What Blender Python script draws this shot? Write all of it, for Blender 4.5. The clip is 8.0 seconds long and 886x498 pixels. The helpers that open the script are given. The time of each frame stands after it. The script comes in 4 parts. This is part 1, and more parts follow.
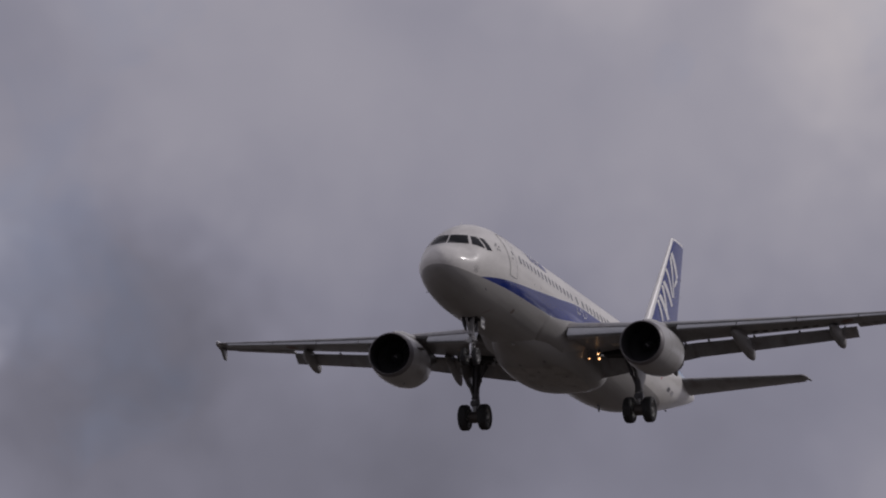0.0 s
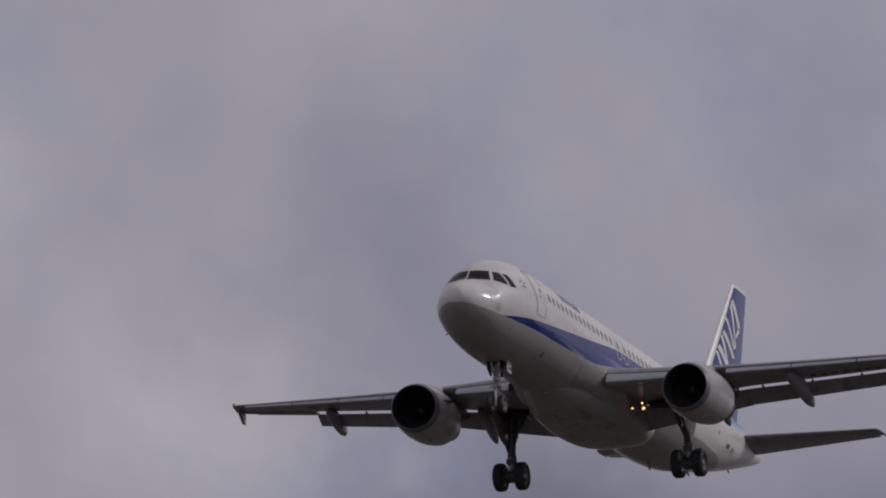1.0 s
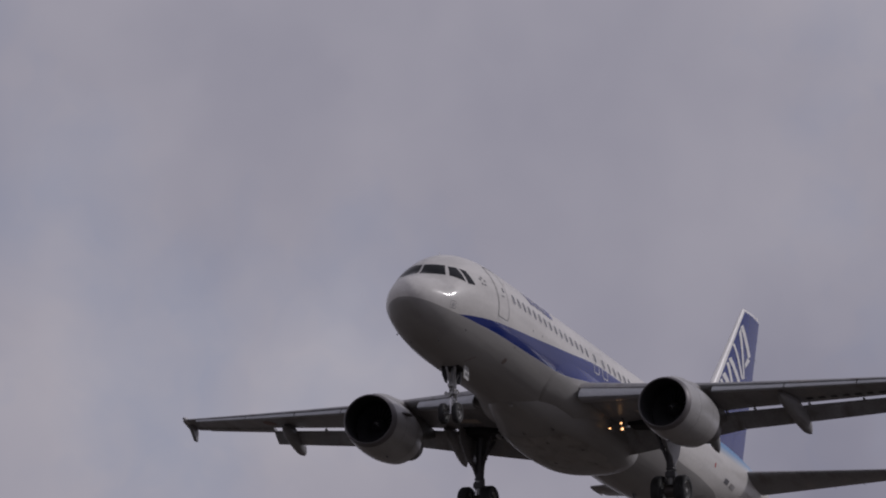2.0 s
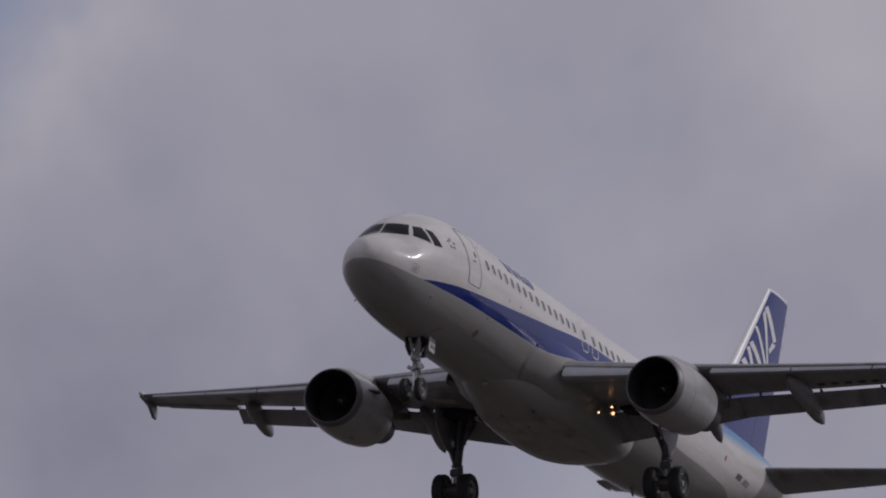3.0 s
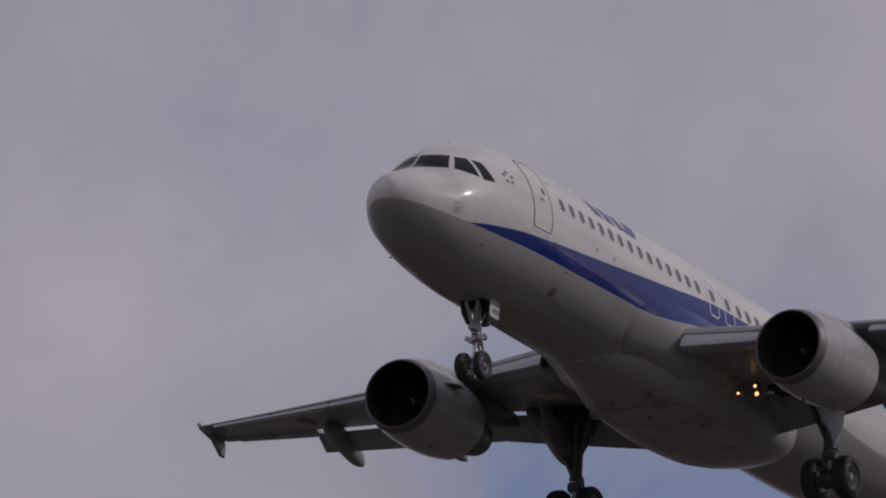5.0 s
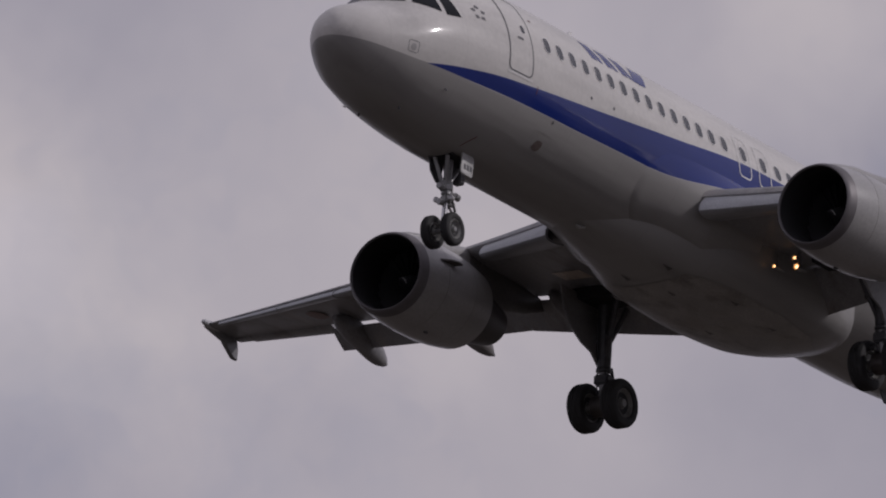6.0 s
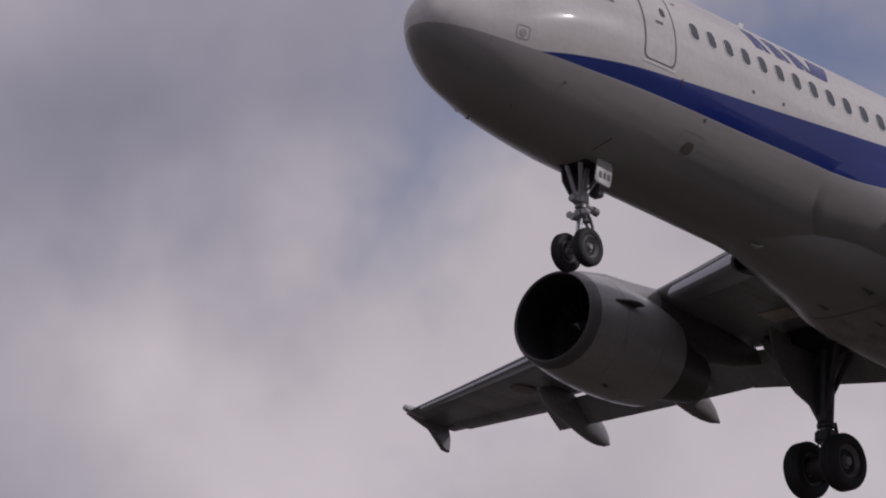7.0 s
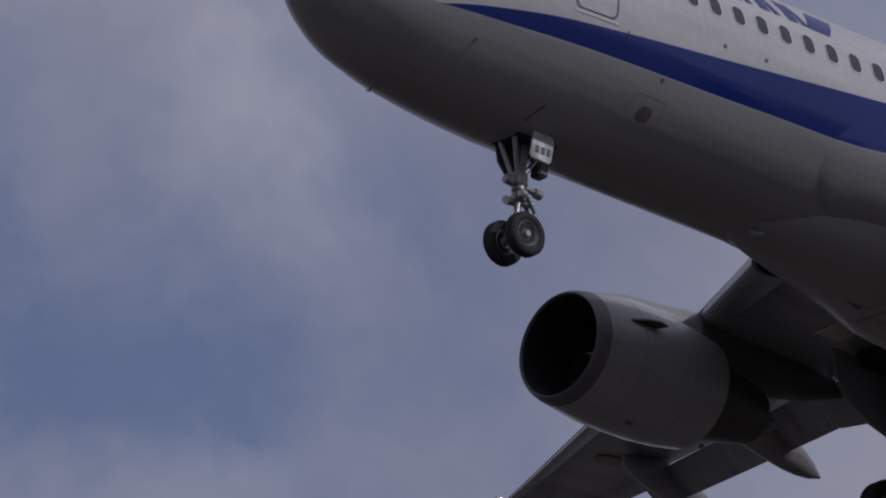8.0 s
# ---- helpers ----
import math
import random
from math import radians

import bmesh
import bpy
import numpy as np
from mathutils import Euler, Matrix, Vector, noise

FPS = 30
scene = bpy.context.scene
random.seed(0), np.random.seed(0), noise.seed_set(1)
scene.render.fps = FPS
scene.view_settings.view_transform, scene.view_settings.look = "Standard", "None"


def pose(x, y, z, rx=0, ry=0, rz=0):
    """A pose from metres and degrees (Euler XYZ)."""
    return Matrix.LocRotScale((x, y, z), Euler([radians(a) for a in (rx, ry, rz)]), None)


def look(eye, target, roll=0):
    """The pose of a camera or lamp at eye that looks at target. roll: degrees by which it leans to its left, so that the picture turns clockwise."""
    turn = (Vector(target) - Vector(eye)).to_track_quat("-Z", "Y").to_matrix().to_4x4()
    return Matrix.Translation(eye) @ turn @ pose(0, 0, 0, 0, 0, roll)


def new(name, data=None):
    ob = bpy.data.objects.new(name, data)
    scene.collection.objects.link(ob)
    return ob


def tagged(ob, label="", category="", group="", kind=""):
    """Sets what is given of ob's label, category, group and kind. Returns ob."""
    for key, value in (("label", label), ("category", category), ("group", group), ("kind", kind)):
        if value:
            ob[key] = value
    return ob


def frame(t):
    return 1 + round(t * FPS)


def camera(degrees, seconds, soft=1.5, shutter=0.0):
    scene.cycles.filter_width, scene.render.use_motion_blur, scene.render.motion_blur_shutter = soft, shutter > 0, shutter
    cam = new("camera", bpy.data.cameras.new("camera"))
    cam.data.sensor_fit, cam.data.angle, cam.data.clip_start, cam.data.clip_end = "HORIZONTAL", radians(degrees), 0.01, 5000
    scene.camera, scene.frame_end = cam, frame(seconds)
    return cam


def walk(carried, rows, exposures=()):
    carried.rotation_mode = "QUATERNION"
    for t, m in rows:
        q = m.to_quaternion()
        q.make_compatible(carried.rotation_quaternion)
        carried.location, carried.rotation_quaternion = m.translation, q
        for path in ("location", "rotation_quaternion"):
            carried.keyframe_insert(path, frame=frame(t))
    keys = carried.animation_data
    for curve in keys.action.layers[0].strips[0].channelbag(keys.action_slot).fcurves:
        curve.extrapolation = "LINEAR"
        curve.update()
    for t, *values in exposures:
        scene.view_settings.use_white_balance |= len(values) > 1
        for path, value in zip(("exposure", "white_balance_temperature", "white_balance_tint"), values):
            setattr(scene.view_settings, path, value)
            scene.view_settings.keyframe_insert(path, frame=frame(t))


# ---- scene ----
cam = camera(3.0, 8.0, soft=2.0)
walk(cam, [
    (0.0, pose(0, 0, 1.7, 100.8465, 0.6535, 108.6068)),
    (0.5, pose(0, 0, 1.7, 101.2523, 1.2423, 109.4303)),
    (1.0, pose(0, 0, 1.7, 101.6451, 1.6626, 110.2363)),
    (1.5, pose(0, 0, 1.7, 101.9998, 0.9128, 110.8007)),
    (1.7, pose(0, 0, 1.7, 102.1660, 0.4124, 110.9842)),
    (2.8, pose(0, 0, 1.7, 103.0561, -1.8270, 112.3905)),
    (3.0, pose(0, 0, 1.7, 103.2526, -2.0144, 112.7524)),
    (3.5, pose(0, 0, 1.7, 103.6752, -1.7871, 113.8435)),
    (4.0, pose(0, 0, 1.7, 104.1332, -0.5650, 115.4132)),
    (4.5, pose(0, 0, 1.7, 104.8440, 0.2498, 117.3383)),
    (4.7, pose(0, 0, 1.7, 105.1664, 0.2532, 118.0851)),
    (5.8, pose(0, 0, 1.7, 106.6769, -0.2176, 122.1772)),
    (6.0, pose(0, 0, 1.7, 106.8971, -0.2804, 123.1270)),
    (6.5, pose(0, 0, 1.7, 107.8547, -0.2863, 126.0320)),
    (7.0, pose(0, 0, 1.7, 109.1212, 0.2949, 129.5743)),
    (7.5, pose(0, 0, 1.7, 110.3559, 0.4088, 133.0525)),
    (8.0, pose(0, 0, 1.7, 111.7390, 1.1500, 137.8708)),
], [
    (0.0, 0.10, 6300, 14.0),
    (1.5, 0.04, 6200, 15.0),
    (3.5, 0.00, 6080, 15.3),
    (4.0, -0.08, 6050, 17.2),
    (4.5, -0.07, 6150, 17.2),
    (5.8, 0.03, 6250, 17.0),
    (7.0, 0.06, 6250, 18.5),
    (7.5, -0.16, 6050, 18.0),
    (8.0, -0.27, 5680, 16.6),
])

# ---- light ----
SUN_DIR = Vector((-0.404, 0.742, 0.535)).normalized()
world = bpy.data.worlds.new("sky")
scene.world = world
world.use_nodes = True
wt = world.node_tree
wt.nodes.clear()


def wmath(op, a, b=None, c=None, clamp=False):
    n = wt.nodes.new("ShaderNodeMath")
    n.operation, n.use_clamp = op, clamp
    for i, v in enumerate((a, b, c)):
        if v is None:
            continue
        if isinstance(v, (int, float)):
            n.inputs[i].default_value = v
        else:
            wt.links.new(v, n.inputs[i])
    return n.outputs[0]


def wnoise(vec, scale, detail, rough=0.55, offset=(0, 0, 0)):
    m = wt.nodes.new("ShaderNodeMapping")
    m.inputs["Location"].default_value = offset
    wt.links.new(vec, m.inputs["Vector"])
    n = wt.nodes.new("ShaderNodeTexNoise")
    n.inputs["Scale"].default_value, n.inputs["Detail"].default_value, n.inputs["Roughness"].default_value = scale, detail, rough
    wt.links.new(m.outputs[0], n.inputs["Vector"])
    return n


def direction(az, el):
    a, e = radians(az), radians(el)
    return Vector((math.cos(e) * math.cos(a), math.cos(e) * math.sin(a), math.sin(e)))


def wblob(vec, az, el, size):
    """1 at the middle of a patch of sky, falling softly to 0 at size degrees from it."""
    d = wt.nodes.new("ShaderNodeVectorMath")
    d.operation = "DISTANCE"
    wt.links.new(vec, d.inputs[0])
    d.inputs[1].default_value = direction(az, el)
    r = wt.nodes.new("ShaderNodeMapRange")
    r.interpolation_type = "SMOOTHSTEP"
    wt.links.new(d.outputs["Value"], r.inputs["Value"])
    r.inputs["From Min"].default_value, r.inputs["From Max"].default_value = radians(size), 0.0
    return r.outputs[0]


coord = wt.nodes.new("ShaderNodeTexCoord").outputs["Generated"]
# ragged edges: the direction is shifted by noise before the patches are laid
warp = wnoise(coord, 45, 4, 0.6)
shift = wt.nodes.new("ShaderNodeVectorMath")
shift.operation = "MULTIPLY_ADD"
shift.inputs[1].default_value, shift.inputs[2].default_value = (0.024,) * 3, (-0.012,) * 3
wt.links.new(warp.outputs["Color"], shift.inputs[0])
shifted = wt.nodes.new("ShaderNodeVectorMath")
shifted.operation = "ADD"
wt.links.new(coord, shifted.inputs[0])
wt.links.new(shift.outputs[0], shifted.inputs[1])
ragged = shifted.outputs[0]

# clear gaps in the cloud sheet: azimuth, elevation, size, depth
GAPS = [
    (-140.70, 19.65, 0.55, 0.35),
    (-151.50, 14.25, 0.80, 0.35),
    (-160.11, 10.80, 1.10, 0.27),
    (-159.40, 10.95, 0.80, 0.22),
    (-154.40, 13.97, 1.15, 0.80),
    (-154.19, 13.27, 0.81, 0.40),
    (-155.17, 14.35, 0.92, 0.48),
    (-154.86, 14.90, 0.81, 0.65),
    (-154.07, 14.90, 1.03, 0.65),
    (-153.19, 14.20, 1.03, 0.30),
    (-153.64, 13.47, 1.03, 0.75),
    (-151.67, 14.62, 1.27, 0.75),
    (-152.07, 14.20, 1.15, 0.70),
    (-154.28, 15.18, 0.63, 0.65),
    (-153.25, 14.06, 1.03, 0.70),
    (-140.48, 19.51, 0.60, 0.55),
    (-141.99, 19.91, 0.70, 0.80),
    (-132.20, 21.50, 2.20, 0.62),
    (-153.50, 15.15, 0.75, -0.50),
    (-155.95, 14.88, 0.50, 0.35),
    (-132.00, 21.80, 0.60, -0.25),
    (-131.37, 21.15, 0.60, 0.25),
    (-130.90, 22.40, 0.70, 0.30),
    (-153.48, 14.49, 0.50, -0.25),
    (-153.00, 13.60, 0.70, -0.30),
    (-131.49, 22.30, 0.70, -0.12),
    (-132.84, 22.19, 0.80, -0.15),
    (-131.18, 21.55, 1.10, 0.40),
    (-134.09, 22.48, 0.90, 0.60),
    (-136.42, 21.28, 1.00, 0.80),
    (-137.45, 21.08, 0.60, 0.50),
    (-135.74, 21.20, 0.80, 0.35),
]
# brighter and darker parts of the cloud sheet
SHINE = [
    (-161.40, 11.00, 3.20, -0.09),
    (-162.00, 11.95, 0.70, 0.22),
    (-146.75, 16.22, 0.75, -0.16),
    (-145.50, 16.60, 0.90, 0.15),
    (-156.60, 12.75, 0.80, -0.16),
    (-139.90, 19.80, 0.80, -0.08),
    (-159.80, 10.60, 0.25, 0.55),
    (-160.03, 10.98, 0.18, 0.18),
    (-159.60, 10.95, 0.75, 0.10),
    (-160.00, 11.50, 0.90, -0.16),
    (-159.66, 10.43, 0.40, 0.15),
    (-159.40, 11.20, 0.70, 0.12),
    (-160.42, 10.75, 0.60, -0.16),
    (-163.04, 11.55, 0.60, 0.25),
    (-160.15, 10.30, 1.30, -0.46),
    (-161.73, 9.96, 1.30, -0.35),
    (-162.85, 10.30, 1.10, -0.32),
    (-159.15, 11.36, 0.80, 0.10),
    (-158.45, 11.94, 0.50, 0.14),
    (-158.06, 12.76, 0.80, -0.12),
    (-155.65, 12.55, 0.90, -0.22),
    (-158.12, 14.02, 0.80, 0.18),
    (-155.57, 13.72, 0.35, 0.10),
    (-152.96, 15.50, 0.70, 0.05),
    (-146.62, 16.88, 2.00, 0.33),
    (-148.22, 17.63, 0.80, 0.30),
    (-145.34, 17.06, 0.90, 0.14),
    (-142.90, 17.73, 2.00, 0.50),
    (-144.71, 17.07, 1.20, 0.35),
    (-139.24, 19.40, 1.00, -0.32),
    (-139.95, 18.44, 1.30, 0.55),
    (-141.17, 19.00, 1.20, 0.40),
    (-141.56, 18.33, 0.80, 0.30),
    (-131.95, 22.27, 0.60, 0.28),
    (-131.58, 20.97, 0.40, 0.20),
    (-132.00, 21.44, 1.80, -0.05),
]
clear = wmath("MULTIPLY_ADD", wnoise(coord, 26, 5, 0.55, (3.1, 0.4, 1.7)).outputs[0], 1.25, -0.67)
for az, el, size, depth in GAPS:
    clear = wmath("MULTIPLY_ADD", wblob(ragged, az, el, size), depth, clear)
wisps = wmath("MULTIPLY_ADD", wnoise(coord, 38, 6, 0.6, (1.3, 4.1, 0.2)).outputs[0], 1.5, 0.2)
clear = wmath("MULTIPLY_ADD", wnoise(ragged, 120, 3, 0.6, (2.0, 1.1, 0.6)).outputs[0], 0.5, wmath("ADD", clear, -0.25))
clear = wmath("MINIMUM", wmath("MULTIPLY", wmath("MULTIPLY", clear, 0.85, clamp=True), wisps), 0.72)
bright = wmath("MULTIPLY_ADD", wnoise(coord, 32, 4, 0.5, (0.3, 2.2, 5.0)).outputs[0], 0.68, 0.655)
for az, el, size, depth in SHINE:
    bright = wmath("MULTIPLY_ADD", wblob(ragged, az, el, size), depth, bright)

bright = wmath("MULTIPLY_ADD", wnoise(ragged, 95, 4, 0.6, (4.0, 0.1, 2.6)).outputs[0], 0.09, wmath("ADD", bright, -0.045))

sky = wt.nodes.new("ShaderNodeTexSky")
sky.sky_type, sky.sun_disc = "NISHITA", False
sky.sun_elevation = math.asin(SUN_DIR.z)
sky.air_density, sky.dust_density, sky.ozone_density = 1.0, 0.2, 4.0
sky.sun_rotation = math.atan2(SUN_DIR.x, SUN_DIR.y)
blue = wt.nodes.new("ShaderNodeBackground")
haze = wt.nodes.new("ShaderNodeVectorMath")
haze.operation = "MULTIPLY"
haze.inputs[1].default_value = (1.07, 0.985, 1.0)
wt.links.new(sky.outputs[0], haze.inputs[0])
wt.links.new(haze.outputs[0], blue.inputs["Color"])
blue.inputs["Strength"].default_value = 0.065
cloud = wt.nodes.new("ShaderNodeBackground")
tint = wt.nodes.new("ShaderNodeMix")
tint.data_type = "RGBA"
tint.inputs["A"].default_value, tint.inputs["B"].default_value = (0.87, 0.855, 1.02, 1), (1.0, 0.93, 0.925, 1)
wt.links.new(wmath("MULTIPLY_ADD", bright, 1.6, -1.1, clamp=True), tint.inputs["Factor"])
wt.links.new(tint.outputs["Result"], cloud.inputs["Color"])
wt.links.new(wmath("MULTIPLY", bright, 0.34), cloud.inputs["Strength"])
both = wt.nodes.new("ShaderNodeMixShader")
wt.links.new(clear, both.inputs[0])
wt.links.new(cloud.outputs[0], both.inputs[1])
wt.links.new(blue.outputs[0], both.inputs[2])
wt.links.new(both.outputs[0], wt.nodes.new("ShaderNodeOutputWorld").inputs[0])

lamp = bpy.data.lights.new("sun", "SUN")
lamp.energy, lamp.angle, lamp.color = 1.05, radians(1.5), (1.0, 0.95, 0.90)
sun = new("sun", lamp)
sun.matrix_world = look(SUN_DIR * 900, (0, 0, 0))


# ---- materials ----
def material(name, colour, rough=0.5, metal=0.0, coat=0.0, grain=0.0, scale=3.0, bump=0.0, stretch=(1, 1, 1), vary=0.12, glow=None):
    """Principled surface with two scales of variation; the first along stretch."""
    m = bpy.data.materials.new(name)
    m.use_nodes = True
    nt = m.node_tree
    b = nt.nodes["Principled BSDF"]
    b.inputs["Base Color"].default_value = (*colour, 1)
    b.inputs["Roughness"].default_value, b.inputs["Metallic"].default_value = rough, metal
    b.inputs["Specular IOR Level"].default_value = 0.5 if rough > 0.1 else 0.18
    b.inputs["Coat Weight"].default_value, b.inputs["Coat Roughness"].default_value = coat, 0.08
    if glow:
        b.inputs["Emission Color"].default_value, b.inputs["Emission Strength"].default_value = (*glow[:3], 1), glow[3]
        return m
    tc = nt.nodes.new("ShaderNodeTexCoord")
    mp = nt.nodes.new("ShaderNodeMapping")
    mp.inputs["Scale"].default_value = stretch
    nt.links.new(tc.outputs["Object"], mp.inputs["Vector"])
    big = nt.nodes.new("ShaderNodeTexNoise")
    big.inputs["Scale"].default_value, big.inputs["Detail"].default_value = scale, 5
    nt.links.new(mp.outputs[0], big.inputs["Vector"])
    fine = nt.nodes.new("ShaderNodeTexNoise")
    fine.inputs["Scale"].default_value, fine.inputs["Detail"].default_value = scale * 9, 3
    nt.links.new(tc.outputs["Object"], fine.inputs["Vector"])
    mul = nt.nodes.new("ShaderNodeMath")
    mul.operation = "MULTIPLY"
    nt.links.new(big.outputs[0], mul.inputs[0])
    nt.links.new(fine.outputs[0], mul.inputs[1])
    rng = nt.nodes.new("ShaderNodeMapRange")
    nt.links.new(mul.outputs[0], rng.inputs["Value"])
    rng.inputs["From Min"].default_value, rng.inputs["From Max"].default_value = 0.1, 0.42
    rng.inputs["To Min"].default_value, rng.inputs["To Max"].default_value = 1 - vary, 1 + vary
    mix = nt.nodes.new("ShaderNodeVectorMath")
    mix.operation = "SCALE"
    mix.inputs[0].default_value = colour
    nt.links.new(rng.outputs[0], mix.inputs["Scale"])
    nt.links.new(mix.outputs[0], b.inputs["Base Color"])
    rr = nt.nodes.new("ShaderNodeMapRange")
    nt.links.new(big.outputs[0], rr.inputs["Value"])
    rr.inputs["To Min"].default_value, rr.inputs["To Max"].default_value = rough * 0.75, min(1, rough * 1.25)
    nt.links.new(rr.outputs[0], b.inputs["Roughness"])
    if bump:
        bp = nt.nodes.new("ShaderNodeBump")
        bp.inputs["Strength"].default_value, bp.inputs["Distance"].default_value = bump, 0.01
        nt.links.new(fine.outputs[0], bp.inputs["Height"])
        nt.links.new(bp.outputs[0], b.inputs["Normal"])
    return m


STREAK = (0.25, 1, 1)
WHITE = material("white_paint", (0.80, 0.79, 0.77), 0.28, coat=0.4, scale=1.2, stretch=STREAK, vary=0.06)
GREY = material("grey_paint", (0.365, 0.36, 0.355), 0.36, coat=0.3, scale=1.4, stretch=STREAK, vary=0.14)
WING_GREY = material("wing_grey_paint", (0.285, 0.285, 0.295), 0.33, scale=1.6, stretch=STREAK, vary=0.22)
NACELLE = material("nacelle_grey_paint", (0.37, 0.365, 0.36), 0.36, coat=0.35, scale=1.5, stretch=STREAK, vary=0.12)
BLUE = material("blue_paint", (0.018, 0.035, 0.20), 0.25, coat=0.2, scale=1.2, vary=0.1)
BARE = material("polished_metal", (0.62, 0.62, 0.63), 0.28, metal=1.0, scale=6, vary=0.12)
LIP = material("intake_lip_metal", (0.17, 0.16, 0.165), 0.5, metal=0.35, scale=5, vary=0.12)
STEEL = material("gear_steel", (0.34, 0.34, 0.34), 0.36, metal=0.5, scale=9, bump=0.15, vary=0.2)
# darker copy of the gear steel, with the main gear's backlit shade in its colour
GEAR_SHADED = material("shaded_gear_steel", (0.095, 0.095, 0.10), 0.45, metal=0.4, scale=9, bump=0.15, vary=0.3)
# near-black that paints the shade inside ducts, bays and wheel wells
DARK = material("cavity_shade_black", (0.022, 0.022, 0.024), 0.75, scale=4, vary=0.3)
SOOT = material("sooty_nozzle", (0.10, 0.09, 0.085), 0.5, metal=0.6, scale=6, vary=0.25)
FAIRING_DARK = material("dark_fairing_paint", (0.13, 0.125, 0.12), 0.5, scale=3, stretch=STREAK, vary=0.4)
SLAT = material("polished_slat_metal", (0.38, 0.39, 0.41), 0.38, metal=0.5, scale=3, stretch=(1, 0.3, 1), vary=0.15)
# fan metal darkened so that the intake's shade is in its colour
FAN = material("shaded_fan_titanium", (0.055, 0.055, 0.06), 0.45, metal=0.5, scale=7, vary=0.15)
RUBBER = material("tyre_rubber", (0.030, 0.030, 0.031), 0.75, scale=14, bump=0.3, vary=0.25)
RIM = material("wheel_rim_paint", (0.27, 0.27, 0.26), 0.45, metal=0.2, scale=12, vary=0.2)
GLASS = material("dark_cockpit_glass", (0.008, 0.010, 0.012), 0.08, coat=0.0, scale=3, vary=0.2)
PANE = material("cabin_pane", (0.05, 0.055, 0.06), 0.12, coat=0.6, scale=8, vary=0.2)
FAINT = material("filled_joint", (0.315, 0.31, 0.30), 0.5, scale=8, vary=0.2)
DOOR_GREY = material("gear_door_paint", (0.44, 0.44, 0.43), 0.4, scale=6, vary=0.15)
VALVE = material("brown_grey_valve", (0.165, 0.13, 0.12), 0.5, scale=14, vary=0.35)
DARK_RED = material("worn_red_line", (0.13, 0.03, 0.025), 0.5, scale=8, vary=0.25)
# dark grey of seams and small marks; also paints one gear door's shade
SEAM_AND_SHADE = material("seam_and_shade_grey", (0.13, 0.13, 0.14), 0.6, scale=8, vary=0.2)
PAN = material("dirty_belly_pan_paint", (0.375, 0.363, 0.345), 0.42, scale=2.2, stretch=(0.5, 1, 1), vary=0.25)
RED = material("red_marking", (0.45, 0.03, 0.02), 0.4, scale=8, vary=0.15)
TAN = material("pale_tan_patch", (0.62, 0.54, 0.46), 0.35, scale=2.5, stretch=(1, 3, 1), vary=0.35)
WING_RED = material("reddish_brown_tone", (0.24, 0.16, 0.14), 0.5, scale=5, vary=0.35)
BLACK = material("black_marking", (0.03, 0.03, 0.035), 0.45, scale=8, vary=0.2)
LAMP = material("lit_landing_lamp", (0.9, 0.8, 0.6), 0.2, glow=(1.0, 0.66, 0.34, 2.5))
# orange halo round the lit lamps, put in as a weakly glowing reflector
REFLECTOR_HALO = material("reflector_halo_glow", (0.8, 0.6, 0.4), 0.2, glow=(1.0, 0.36, 0.08, 0.8))
LENS = material("unlit_lamp_lens", (0.55, 0.55, 0.56), 0.12, coat=1.0, scale=9, vary=0.1)
# unseen ground; its dark brown is set by the light it bounces onto the belly
GROUND = material("unseen_ground_brown", (0.060, 0.050, 0.041), 0.95, scale=0.02, vary=0.4)


def stained(m, colour, amount, scale, stretch):
    """Broad stains of another colour over a material, drawn along the air stream."""
    nt = m.node_tree
    p = nt.nodes["Principled BSDF"]
    tc = nt.nodes.new("ShaderNodeTexCoord")
    mp = nt.nodes.new("ShaderNodeMapping")
    mp.inputs["Scale"].default_value = stretch
    nt.links.new(tc.outputs["Object"], mp.inputs["Vector"])
    n = nt.nodes.new("ShaderNodeTexNoise")
    n.inputs["Scale"].default_value, n.inputs["Detail"].default_value, n.inputs["Roughness"].default_value = scale, 6, 0.62
    nt.links.new(mp.outputs[0], n.inputs["Vector"])
    r = nt.nodes.new("ShaderNodeMapRange")
    r.interpolation_type = "SMOOTHSTEP"
    nt.links.new(n.outputs[0], r.inputs["Value"])
    r.inputs["From Min"].default_value, r.inputs["From Max"].default_value, r.inputs["To Max"].default_value = 0.5, 0.72, amount
    mix = nt.nodes.new("ShaderNodeMix")
    mix.data_type = "RGBA"
    nt.links.new(r.outputs[0], mix.inputs["Factor"])
    nt.links.new(p.inputs["Base Color"].links[0].from_socket, mix.inputs["A"])
    mix.inputs["B"].default_value = (*colour, 1)
    nt.links.new(mix.outputs["Result"], p.inputs["Base Color"])


WING_GREY.node_tree.nodes["Principled BSDF"].inputs["Specular IOR Level"].default_value = 0.3
stained(WING_GREY, (0.42, 0.385, 0.35), 0.65, 0.8, (0.5, 1.0, 1.0))
stained(WING_GREY, (0.13, 0.11, 0.10), 0.6, 1.3, (0.3, 1.2, 1.0))
stained(NACELLE, (0.24, 0.22, 0.21), 0.6, 1.1, (0.3, 1.0, 1.0))
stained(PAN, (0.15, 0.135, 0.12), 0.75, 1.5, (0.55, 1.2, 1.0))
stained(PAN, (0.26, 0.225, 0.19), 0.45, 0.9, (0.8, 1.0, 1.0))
stained(GREY, (0.47, 0.45, 0.43), 0.55, 1.7, (0.4, 1.0, 1.0))
stained(GREY, (0.15, 0.13, 0.12), 0.7, 1.1, (0.45, 1.0, 1.0))


